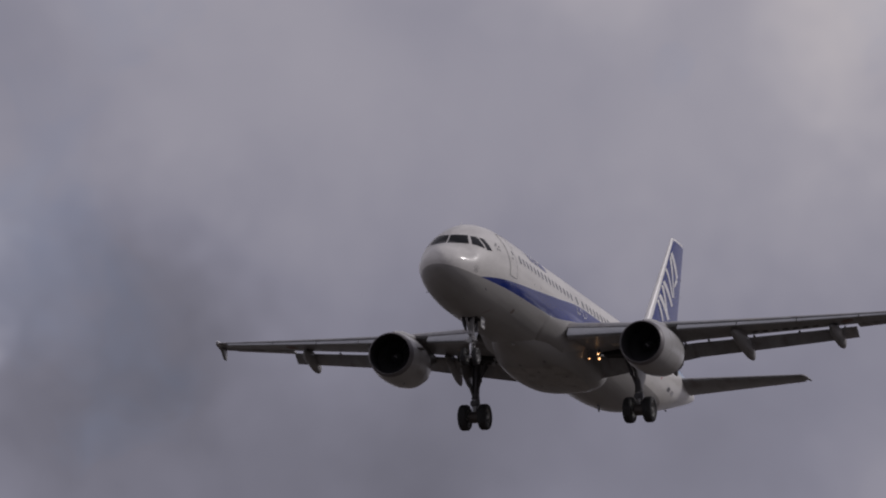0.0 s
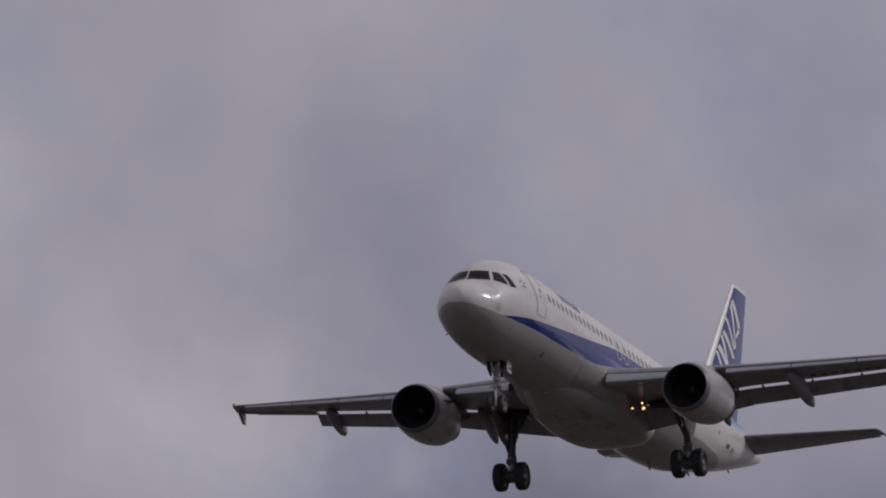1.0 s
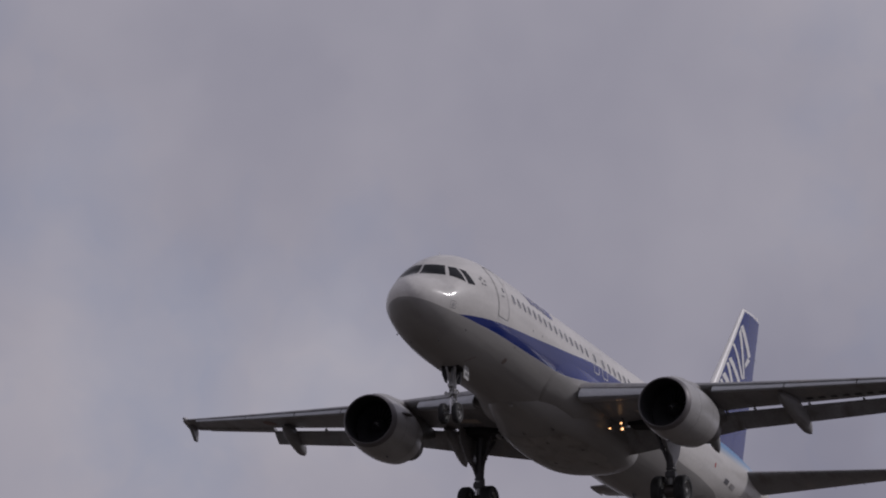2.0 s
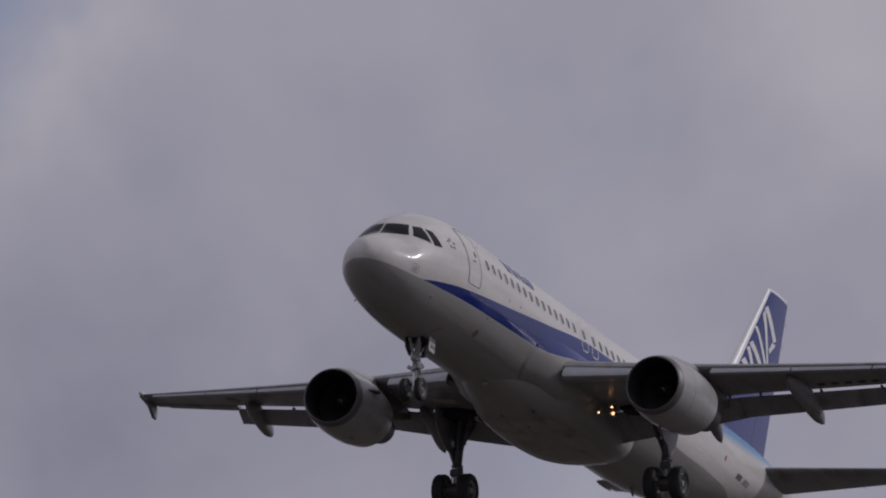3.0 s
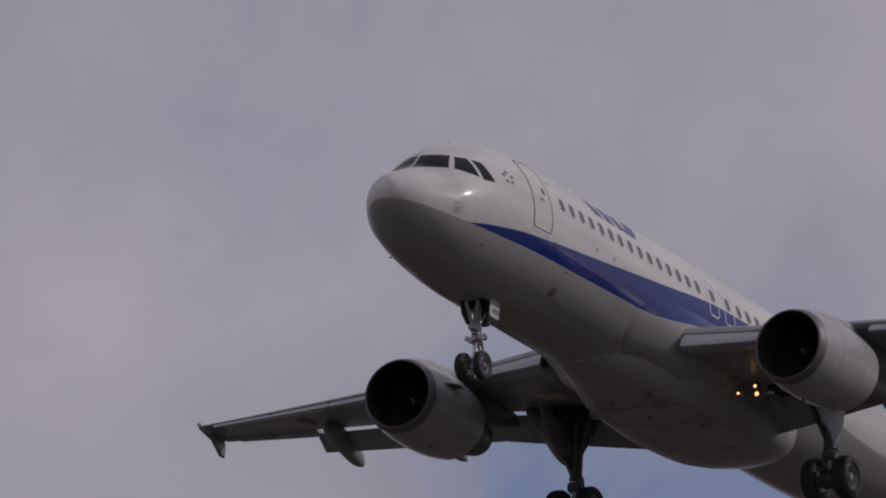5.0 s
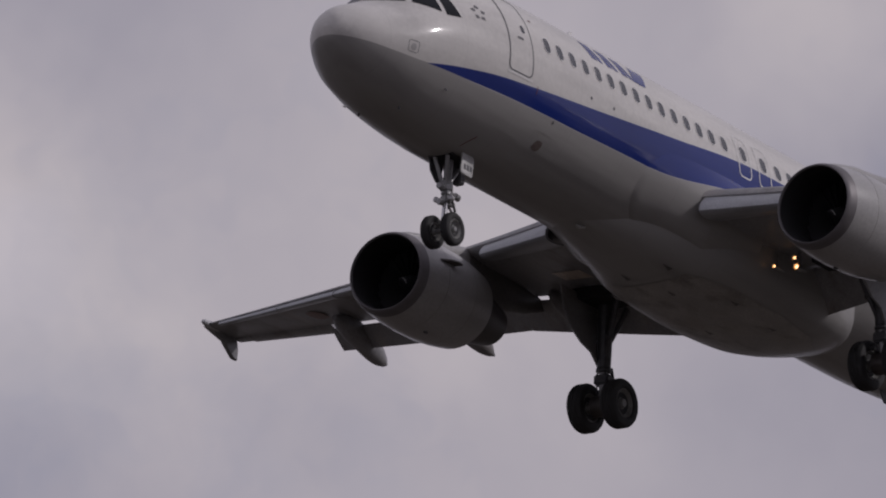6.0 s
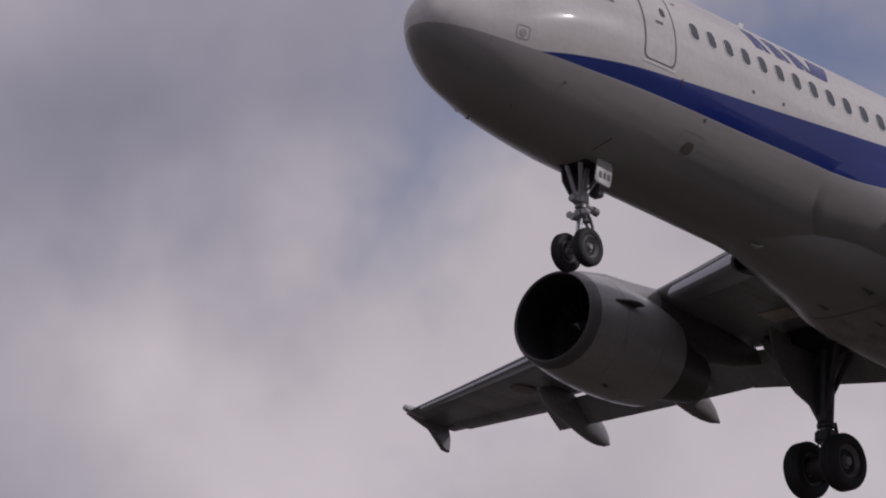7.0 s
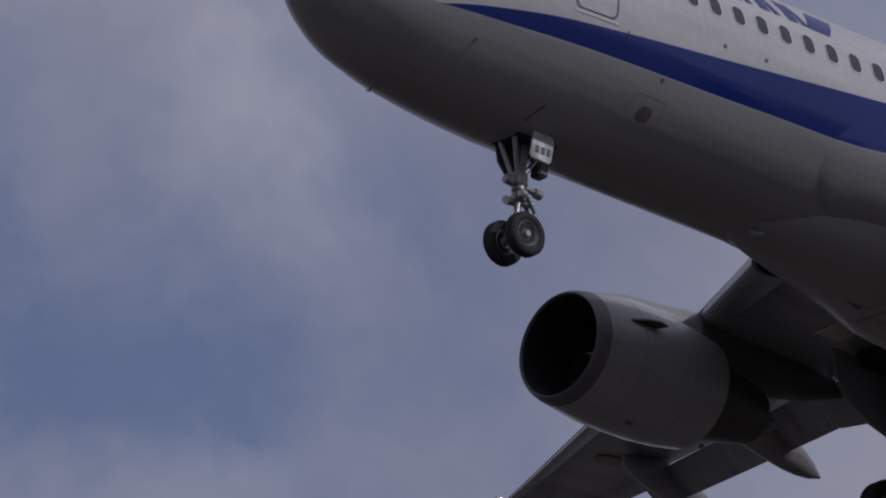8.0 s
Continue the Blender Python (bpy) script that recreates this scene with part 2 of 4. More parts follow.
def livery():
    """Fuselage paint: white crown, blue cheat line that climbs to the fin, grey belly, faint lap joints and dirt."""
    m = material("fuselage_livery", (0.67, 0.655, 0.63), 0.36, coat=0.16, scale=1.0, stretch=STREAK, vary=0.07)
    nt = m.node_tree
    b = nt.nodes["Principled BSDF"]
    white = b.inputs["Base Color"].links[0].from_socket
    tc = nt.nodes.new("ShaderNodeTexCoord")
    xyz = nt.nodes.new("ShaderNodeSeparateXYZ")
    nt.links.new(tc.outputs["Object"], xyz.inputs[0])
    x, z = xyz.outputs["X"], xyz.outputs["Z"]

    def op(kind, a, c, clamp=False):
        n = nt.nodes.new("ShaderNodeMath")
        n.operation, n.use_clamp = kind, clamp
        for i, v in enumerate((a, c)):
            if isinstance(v, (int, float)):
                n.inputs[i].default_value = v
            else:
                nt.links.new(v, n.inputs[i])
        return n.outputs[0]

    along = op("DIVIDE", x, -40.0, True)

    def edge(points):
        n = nt.nodes.new("ShaderNodeFloatCurve")
        c = n.mapping.curves[0]
        pts = [(s / 40, z / 8 + 0.5) for s, z in points]
        c.points[0].location, c.points[1].location = pts[0], pts[-1]
        for p in pts[1:-1]:
            c.points.new(*p)
        n.mapping.update()
        nt.links.new(along, n.inputs["Value"])
        return op("MULTIPLY", op("SUBTRACT", n.outputs[0], 0.5), 8.0)

    def above(level):
        return op("MULTIPLY", op("ADD", op("SUBTRACT", z, level), 0.008), 62.0, True)

    upper = edge([(0, -1.4), (1.9, -1.06), (2.3, -0.96), (4, -0.70), (5.6, -0.55), (8, -0.32), (11.5, 0.05), (14.4, 0.36), (15.4, 0.385), (17.0, 0.40), (19.0, 0.46), (21, 0.85), (23, 1.7), (26, 3.2), (40, 3.5)])
    lower = edge([(0, -1.0), (2.3, -1.0), (3.7, -1.01), (5, -0.99), (6.4, -0.965), (7.9, -0.935), (9.2, -0.90), (10.2, -0.88), (10.9, -0.87), (11.7, -0.81), (13.2, -0.60), (16, -0.25), (20, 0.25), (26.3, 1.05), (33, 1.6), (40, 2.0)])
    pale = edge([(0, -1.0), (13, -0.6), (18, -0.1), (22, 0.05), (24.5, 0.27), (26.3, 0.46), (30.4, 0.76), (33, 1.04), (40, 1.7)])
    belly = edge([(0, -0.80), (0.5, -0.86), (1.6, -0.98), (2.3, -0.985), (3.7, -1.02), (5, -1.0), (6.4, -0.975), (7.9, -0.945), (9.2, -0.91), (10.2, -0.89), (10.9, -0.88), (11.7, -0.82), (13.2, -0.61), (16, -0.3), (19, -0.4), (22.8, -0.84), (26, -0.84), (29.3, -0.76), (31, -0.9), (40, -1.4)])

    def mixed(fac, a, colour):
        n = nt.nodes.new("ShaderNodeMix")
        n.data_type = "RGBA"
        nt.links.new(fac, n.inputs["Factor"])
        nt.links.new(a, n.inputs["A"])
        n.inputs["B"].default_value = (*colour, 1)
        return n.outputs["Result"]

    colour = mixed(op("SUBTRACT", 1.0, above(belly)), white, (0.365, 0.358, 0.348))
    colour = mixed(op("MULTIPLY", op("MULTIPLY", op("SUBTRACT", z, pale), 2.4, True), op("SUBTRACT", 1.0, above(upper))), colour, (0.10, 0.28, 0.52))
    colour = mixed(op("MULTIPLY", above(lower), op("SUBTRACT", 1.0, above(upper))), colour, (0.018, 0.035, 0.20))
    b.inputs["Specular IOR Level"].default_value = 0.1
    # the blue is a fresh gloss coat
    b.inputs["Coat Roughness"].default_value = 0.10
    gloss = nt.nodes.new("ShaderNodeMix")
    nt.links.new(op("MULTIPLY", above(lower), op("SUBTRACT", 1.0, above(upper))), gloss.inputs["Factor"])
    nt.links.new(b.inputs["Roughness"].links[0].from_socket, gloss.inputs["A"])
    gloss.inputs["B"].default_value = 0.13
    nt.links.new(gloss.outputs[0], b.inputs["Roughness"])
    shine = nt.nodes.new("ShaderNodeMix")
    nt.links.new(op("MULTIPLY", above(lower), op("SUBTRACT", 1.0, above(upper))), shine.inputs["Factor"])
    shine.inputs["A"].default_value, shine.inputs["B"].default_value = 0.1, 0.5
    nt.links.new(shine.outputs[0], b.inputs["Specular IOR Level"])
    # the sheet metal is not quite even: long shallow waves that show in its reflections
    waves = nt.nodes.new("ShaderNodeTexNoise")
    waves.inputs["Scale"].default_value, waves.inputs["Detail"].default_value = 2.2, 2
    along_hull = nt.nodes.new("ShaderNodeMapping")
    along_hull.inputs["Scale"].default_value = (0.18, 1.0, 1.0)
    nt.links.new(tc.outputs["Object"], along_hull.inputs["Vector"])
    nt.links.new(along_hull.outputs[0], waves.inputs["Vector"])
    uneven = nt.nodes.new("ShaderNodeBump")
    uneven.inputs["Strength"].default_value, uneven.inputs["Distance"].default_value = 0.5, 0.03
    nt.links.new(waves.outputs[0], uneven.inputs["Height"])
    nt.links.new(uneven.outputs[0], b.inputs["Normal"])
    nt.links.new(uneven.outputs[0], b.inputs["Coat Normal"])
    # skin joints every 2.13 m along the hull, and dirt drawn aft by the air
    joint = op("LESS_THAN", op("ABSOLUTE", op("SUBTRACT", op("FRACT", op("DIVIDE", x, 2.13), 0.0), 0.5), 0.0), 0.0045)
    dirt = nt.nodes.new("ShaderNodeTexNoise")
    dirt.inputs["Scale"].default_value, dirt.inputs["Detail"].default_value = 1.6, 7
    mp = nt.nodes.new("ShaderNodeMapping")
    mp.inputs["Scale"].default_value = (0.12, 1.0, 1.0)
    nt.links.new(tc.outputs["Object"], mp.inputs["Vector"])
    nt.links.new(mp.outputs[0], dirt.inputs["Vector"])
    grime = op("SUBTRACT", 1.0, op("MULTIPLY", op("MULTIPLY", op("SUBTRACT", dirt.outputs[0], 0.45), 1.8, True), 0.35))
    grime = op("SUBTRACT", grime, op("MULTIPLY", joint, 0.07))
    sc = nt.nodes.new("ShaderNodeVectorMath")
    sc.operation = "SCALE"
    nt.links.new(colour, sc.inputs[0])
    nt.links.new(grime, sc.inputs["Scale"])
    nt.links.new(sc.outputs[0], b.inputs["Base Color"])
    return m


LIVERY = livery()


# ---- building helpers ----
def mesh_ob(name, bm, mat, parent, label="", smooth=True, sharp=35):
    bmesh.ops.recalc_face_normals(bm, faces=bm.faces)
    if smooth:
        for f in bm.faces:
            f.smooth = True
        for e in bm.edges:
            if len(e.link_faces) == 2 and e.calc_face_angle() > radians(sharp):
                e.smooth = False
    data = bpy.data.meshes.new(name)
    bm.to_mesh(data)
    bm.free()
    data.materials.append(mat)
    ob = new(name, data)
    if parent is not None:
        ob.parent = parent
    if label:
        tagged(ob, label)
    return ob


part = mesh_ob


def loft(rings, caps=(True, True), closed=True):
    bm = bmesh.new()
    rows = [[bm.verts.new(p) for p in r] for r in rings]
    n = len(rows[0])
    for a, b in zip(rows, rows[1:]):
        for i in range(n if closed else n - 1):
            j = (i + 1) % n
            bm.faces.new((a[i], a[j], b[j], b[i]))
    if caps[0]:
        bm.faces.new(rows[0])
    if caps[1]:
        bm.faces.new(rows[-1][::-1])
    return bm


def join(*bms):
    out = bmesh.new()
    for b in bms:
        data = bpy.data.meshes.new("tmp")
        b.to_mesh(data)
        b.free()
        out.from_mesh(data)
        bpy.data.meshes.remove(data)
    return out


def rod(a, b, r0, r1=None, n=12):
    a, b = Vector(a), Vector(b)
    r1 = r0 if r1 is None else r1
    q = (b - a).to_track_quat("Z", "Y")
    d = (b - a).length
    c = min(r0, r1, d) * 0.15
    rings = []
    for h, r in ((0, r0 - c), (c, r0), (d - c, r1), (d, r1 - c)):
        rings.append([a + q @ Vector((r * math.cos(t), r * math.sin(t), h)) for t in (2 * math.pi * k / n for k in range(n))])
    return loft(rings)


def box(lo, hi, bevel=0.02, m=None):
    bm = bmesh.new()
    bmesh.ops.create_cube(bm, size=1)
    lo, hi = Vector(lo), Vector(hi)
    for v in bm.verts:
        v.co = Vector([lo[i] + (v.co[i] + 0.5) * (hi[i] - lo[i]) for i in range(3)])
    if bevel:
        bmesh.ops.bevel(bm, geom=bm.edges[:], offset=bevel, segments=2, affect="EDGES")
    if m is not None:
        bmesh.ops.transform(bm, matrix=m, verts=bm.verts)
    return bm


def slab(outline, thick):
    """A plate: outline in 3D, given thickness along its normal, edges bevelled."""
    pts = [Vector(p) for p in outline]
    nrm = (pts[1] - pts[0]).cross(pts[2] - pts[0]).normalized()
    mid = sum(pts, Vector()) / len(pts)
    rings = []
    for h, k in ((-0.5, 0.97), (-0.3, 1.0), (0.3, 1.0), (0.5, 0.97)):
        rings.append([mid + (p - mid) * k + nrm * h * thick for p in pts])
    return loft(rings)


def lathe(profile, centre, n=48, axis="x", squash=1.0):
    """Profile of (aft distance, radius) turned round a line along x (or y) through centre."""
    rings = []
    for s, r in profile:
        ring = []
        for k in range(n):
            t = 2 * math.pi * k / n
            if axis == "x":
                ring.append(Vector(centre) + Vector((-s, r * math.sin(t), r * math.cos(t) * squash)))
            else:
                ring.append(Vector(centre) + Vector((r * math.sin(t), s, r * math.cos(t))))
        rings.append(ring)
    return loft(rings, caps=(False, False))


def smooth_curve(xs, ys, x):
    """Shape-keeping cubic through the stations."""
    xs, ys, x = np.array(xs, float), np.array(ys, float), np.asarray(x, float)
    h = np.diff(xs)
    d = np.diff(ys) / h
    m = np.zeros_like(xs)
    m[0], m[-1] = d[0], d[-1]
    for i in range(1, len(xs) - 1):
        if d[i - 1] * d[i] > 0:
            w1, w2 = 2 * h[i] + h[i - 1], h[i] + 2 * h[i - 1]
            m[i] = (w1 + w2) / (w1 / d[i - 1] + w2 / d[i])
    k = np.clip(np.searchsorted(xs, x) - 1, 0, len(h) - 1)
    u = (x - xs[k]) / h[k]
    return (2 * u**3 - 3 * u**2 + 1) * ys[k] + (u**3 - 2 * u**2 + u) * h[k] * m[k] + (-2 * u**3 + 3 * u**2) * ys[k + 1] + (u**3 - u**2) * h[k] * m[k + 1]


# ---- ground ----
def make_ground():
    bm = bmesh.new()
    n, size = 24, 4800
    grid = [[bm.verts.new(((i / n * 2 - 1) * size, (j / n * 2 - 1) * size, 0)) for j in range(n + 1)] for i in range(n + 1)]
    for i in range(n):
        for j in range(n):
            bm.faces.new((grid[i][j], grid[i + 1][j], grid[i + 1][j + 1], grid[i][j + 1]))
    tagged(mesh_ob("ground", bm, GROUND, None, smooth=False), "unseen brownish ground reaching to the horizon", "ground", kind="structure")


make_ground()


# ---- the airliner: x forward from the nose, y to port, z up from the hull's axis ----
airliner = tagged(new("airliner"), "white twin-engine airliner with blue stripe, grey belly, landing gear down", "airplane")

HULL_S = (0, 0.06, 0.2, 0.5, 1.0, 1.5, 1.75, 2.0, 2.4, 2.8, 3.4, 4.2, 5.2, 6.5, 15.0, 23.0, 25.5, 28.0, 30.5, 33.0, 35.4, 36.75, 37.15)
HULL_TOP = (-0.60, -0.38, -0.18, 0.04, 0.26, 0.53, 0.80, 1.02, 1.28, 1.47, 1.68, 1.88, 1.99, 2.02, 2.02, 2.02, 2.02, 2.0, 1.97, 1.9, 1.73, 1.55, 1.42)
HULL_LOW = (-0.60, -0.83, -1.02, -1.26, -1.54, -1.75, -1.83, -1.89, -1.98, -2.03, -2.09, -2.13, -2.15, -2.14, -2.10, -2.04, -1.88, -1.42, -0.86, -0.22, 0.46, 0.86, 1.0)
HULL_W = (0.005, 0.25, 0.46, 0.74, 1.04, 1.27, 1.36, 1.44, 1.55, 1.64, 1.74, 1.87, 1.95, 1.985, 1.985, 1.985, 1.96, 1.80, 1.53, 1.15, 0.70, 0.40, 0.28)


def hull_at(s):
    return float(smooth_curve(HULL_S, HULL_TOP, s)), float(smooth_curve(HULL_S, HULL_LOW, s)), float(smooth_curve(HULL_S, HULL_W, s))


def crown_power(s):
    """How full the upper half of the section is: 2 is an ellipse, less is drawn in towards a ridge, as round the cockpit."""
    return float(np.interp(s, (0.5, 1.1, 1.7, 2.6, 3.4, 4.8, 16), (2.0, 1.92, 1.78, 1.75, 1.78, 1.90, 1.94)))


def hull_point(s, t, off=0.0):
    """Point of the hull s metres aft of the nose, t radians from the crown towards port."""
    top, low, w = hull_at(s)
    c, q = math.cos(t), math.sin(t)
    k = 2 / crown_power(s) if c > 0 else 1.0
    y = math.copysign(abs(q) ** k, q)
    z = math.copysign(abs(c) ** k, c)
    return Vector((-s, (w + off) * y, (top + low) / 2 + ((top - low) / 2 + off) * z))


def hull_side(s, z, off=0.004, side=1):
    """Point of the hull's side at station s and height z, off metres proud."""
    top, low, w = hull_at(s)
    u = max(-1.0, min(1.0, (z - (top + low) / 2) / ((top - low) / 2)))
    p = crown_power(s) if u > 0 else 2.0
    y = w * (1 - abs(u) ** p) ** (1 / p)
    nrm = Vector((0, y / w, u)).normalized()
    return Vector((-s, side * (y + nrm.y * off), z + nrm.z * off))


def hull_front(y, z, off=0.006):
    """The hull's point seen at y, z from ahead: found by halving."""
    a, b = 0.0, 6.0
    for _ in range(40):
        s = (a + b) / 2
        top, low, w = hull_at(s)
        p = crown_power(s)
        inside = abs(y / w) ** p + abs((z - (top + low) / 2) / ((top - low) / 2)) ** p < 1
        a, b = (a, s) if inside else (s, b)
    top, low, w = hull_at(s)
    h = (top - low) / 2
    nrm = Vector((0.7, y / w**2, (z - (top + low) / 2) / h**2)).normalized()
    return Vector((-s, y, z)) + nrm * off


def hull_patch(corners, off=0.004, side=1, n=6, front=False):
    """A sheet on the hull between four corners (s, z), or (y, z) seen from ahead, as (top fore, top aft, low aft, low fore)."""
    put = (lambda a, b, o: hull_front(a * side, b, o)) if front else (lambda a, b, o: hull_side(a, b, o, side))
    c = [Vector(p) for p in corners]
    bm = bmesh.new()
    grid = []
    for i in range(n + 1):
        u = i / n
        row = []
        for j in range(n + 1):
            v = j / n
            p = (c[0] * (1 - u) + c[1] * u) * (1 - v) + (c[3] * (1 - u) + c[2] * u) * v
            row.append(bm.verts.new(put(p.x, p.y, off)))
        grid.append(row)
    for i in range(n):
        for j in range(n):
            bm.faces.new((grid[i][j], grid[i + 1][j], grid[i + 1][j + 1], grid[i][j + 1]))
    return bm


def hull_line(points, width, off=0.006, side=1, closed=False):
    """A narrow raised strip along (s, z) points of the hull's side."""
    pts = [Vector(p) for p in points]
    if closed:
        pts = pts + [pts[0]]
    bm = bmesh.new()
    for a, b in zip(pts, pts[1:]):
        d = (b - a).normalized()
        k = Vector((-d.y, d.x)) * width / 2
        n = max(1, int((b - a).length / 0.15))
        last = None
        for i in range(n + 1):
            p = a.lerp(b, i / n)
            pair = [bm.verts.new(hull_side(*(p + k), off, side)), bm.verts.new(hull_side(*(p - k), off, side))]
            if last:
                bm.faces.new((last[0], pair[0], pair[1], last[1]))
            last = pair
    return bm


def rounded(s0, s1, z0, z1, r, n=5):
    out = []
    for cs, cz, a0 in ((s1 - r, z1 - r, 0), (s0 + r, z1 - r, 90), (s0 + r, z0 + r, 180), (s1 - r, z0 + r, 270)):
        for k in range(n + 1):
            a = radians(a0 + 90 * k / n)
            out.append((cs + r * math.cos(a), cz + r * math.sin(a)))
    return out


def hull_disc(outline, off=0.005, side=1):
    """A filled outline of (s, z) points on the hull, as a fan."""
    bm = bmesh.new()
    n = len(outline)
    mid = (sum(p[0] for p in outline) / n, sum(p[1] for p in outline) / n)
    c = bm.verts.new(hull_side(*mid, off, side))
    ring = [bm.verts.new(hull_side(*p, off, side)) for p in outline]
    for i in range(n):
        bm.faces.new((c, ring[i], ring[(i + 1) % n]))
    return bm


def make_fuselage():
    stations = [37.15 * (k / 120) ** 1.9 for k in range(121)]
    stations = sorted(set([round(s, 4) for s in stations if s < 5] + [5 + 0.5 * k for k in range(66)]))
    stations = [s for s in stations if s < 37.5] + [37.15]
    rings = [[hull_point(s, 2 * math.pi * k / 72) for k in range(72)] for s in stations]
    hull = part("fuselage", loft(rings), LIVERY, airliner)
    # exhaust of the auxiliary power unit
    top, low, w = hull_at(37.15)
    part("exhaust_outlet", lathe([(-0.02, 0.05), (-0.02, 0.17), (0.05, 0.17), (0.05, 0.12), (-0.1, 0.1)], (-37.15, 0, (top + low) / 2), 20), SOOT, hull)
    # windscreens: two in front, two each side
    for side in (1, -1):
        part("windscreen", hull_patch(((0.035, 0.88), (0.70, 0.90), (0.90, 0.43), (0.04, 0.40)), 0.008, side, 8, True), GLASS, hull)
        part("side_windscreen", hull_patch(((2.22, 0.87), (2.54, 0.90), (2.54, 0.35), (1.89, 0.43)), 0.008, side, 6), GLASS, hull)
        part("side_windscreen", hull_patch(((2.66, 0.89), (2.94, 0.88), (3.09, 0.36), (2.66, 0.31)), 0.008, side, 6), GLASS, hull)
    for side in (1, -1):
        # cabin doors and overwing exits as proud panels with dark seals
        for s0, s1, z0, z1 in ((4.60, 5.46, -0.40, 1.50),):
            door = part("cabin_door", hull_patch(((s0, z1), (s1, z1), (s1, z0), (s0, z0)), 0.006, side, 12), LIVERY, airliner)
            part("door_seal", hull_line(rounded(s0, s1, z0, z1, 0.14), 0.036, 0.010, side, True), SEAM_AND_SHADE, door)
            part("door_window", hull_disc(rounded((s0 + s1) / 2 + 0.10, (s0 + s1) / 2 + 0.24, 0.62, 0.82, 0.06, 3), 0.012, side), PANE, door)
            part("door_handle", hull_disc(rounded((s0 + s1) / 2 - 0.1, (s0 + s1) / 2 + 0.12, 0.42, 0.48, 0.02, 2), 0.012, side), SEAM_AND_SHADE, door)
            part("door_sill", hull_patch(((s0 - 0.02, z0 - 0.02), (s1 + 0.05, z0 - 0.02), (s1 + 0.05, z0 - 0.075), (s0 - 0.02, z0 - 0.075)), 0.008, side, 4), WHITE, door)
        for s0 in (14.10, 14.96):
            part("overwing_exit", hull_line(rounded(s0, s0 + 0.51, 0.03, 1.05, 0.12), 0.035, 0.008, side, True), WHITE, hull, "white outlined overwing exit")
        # livery shapes
        for k in range(3):
            s = 8.15 + 0.64 * k
            stem = hull_patch(((s, 1.48), (s + 0.19, 1.48), (s + 0.37, 1.05), (s + 0.13, 1.05)), 0.006, side, 4)
            bar = hull_patch(((s + 0.2, 1.48), (s + 0.36, 1.48), (s + 0.60, 1.05), (s + 0.44, 1.05)), 0.006, side, 4)
            part("livery_mark", join(stem, bar), BLUE, hull, "blue livery shape")
        part("livery_block", hull_patch(((10.22, 1.50), (10.80, 1.48), (10.50, 1.03), (9.98, 1.04)), 0.006, side, 5), BLUE, hull, "blue livery block")
        for k in range(5):
            a = radians(90 + 72 * k)
            cs, cz = 3.74 + 0.15 * math.cos(a), 0.68 + 0.15 * math.sin(a)
            quad = [(cs + 0.075 * math.cos(a + b), cz + 0.055 * math.sin(a + b)) for b in (0.2, 1.9, 3.3, 4.6)]
            part("emblem_mark", hull_disc(quad, 0.007, side), SEAM_AND_SHADE, hull)
        part("access_mark", hull_line(rounded(1.5, 1.78, -0.88, -0.62, 0.05), 0.012, 0.006, side, True), SEAM_AND_SHADE, hull)
        part("access_disc", hull_disc(rounded(1.57, 1.71, -0.84, -0.68, 0.06), 0.006, side), GREY, hull)
        # registration as plain bars
        part("registration_bar", hull_patch(((28.85, -0.12), (29.45, -0.09), (29.40, -0.27), (28.78, -0.31)), 0.006, side, 5), SEAM_AND_SHADE, hull)
        part("registration_bar", hull_patch(((29.75, -0.08), (30.5, -0.04), (30.45, -0.22), (29.68, -0.26)), 0.006, side, 5), GREY, hull)
        part("red_mark", hull_disc(rounded(27.13, 27.27, -0.15, 0.03, 0.04), 0.006, side), RED, hull)
        part("red_mark", hull_disc(rounded(5.735, 5.758, -0.67, -0.49, 0.008, 2), 0.008, side), DARK_RED, hull)
        part("red_mark", hull_disc(rounded(5.68, 5.80, 1.10, 1.13, 0.01, 2), 0.008, side), DARK_RED, hull)
        for s, z in ((7.85, -0.10), (8.78, -0.06), (6.68, -1.03)):
            part("static_port", hull_disc(rounded(s - 0.038, s + 0.038, z - 0.038, z + 0.038, 0.035, 3), 0.007, side), SEAM_AND_SHADE, hull)
        part("outflow_valve", hull_disc(rounded(6.48, 6.76, -1.64, -1.45, 0.08), 0.006, side), VALVE, hull, "brownish oval valve")
        part("valve_outline", hull_line(rounded(6.25, 6.95, -1.76, -1.30, 0.04), 0.010, 0.007, side, True), FAINT, hull)
        # probes under the nose
        for s, z in ((2.94, -1.35), (2.30, -1.86)):
            p, q = hull_side(s, z, 0.0, side), hull_side(s, z, 0.07, side)
            part("air_probe", join(rod(p, q, 0.02, 0.016, 8), rod(q, q + Vector((0.09, 0, 0)), 0.014, 0.008, 8)), SEAM_AND_SHADE, hull)
        part("hinge_line", hull_line([(4.69, -2.04), (4.73, -1.93), (4.79, -1.85)], 0.03, 0.006, side), DARK_RED, hull)
        part("cargo_door", hull_line(rounded(8.2, 10.0, -1.75, -1.05, 0.1), 0.014, 0.006, -1, True), SEAM_AND_SHADE, hull) if side < 0 else None
    # row of cabin windows, one of them in each overwing exit
    for side in (1, -1):
        for s in [6.12 + 0.5305 * k for k in range(15)] + [14.355, 15.215] + [15.85 + 0.5305 * k for k in range(15)]:
            ob = part("cabin_window", hull_line(rounded(s - 0.13, s + 0.13, 0.43, 0.81, 0.11), 0.018, 0.008, side, True), WHITE, airliner)
            part("pane", hull_disc(rounded(s - 0.12, s + 0.12, 0.44, 0.80, 0.11), 0.007, side), PANE, ob)
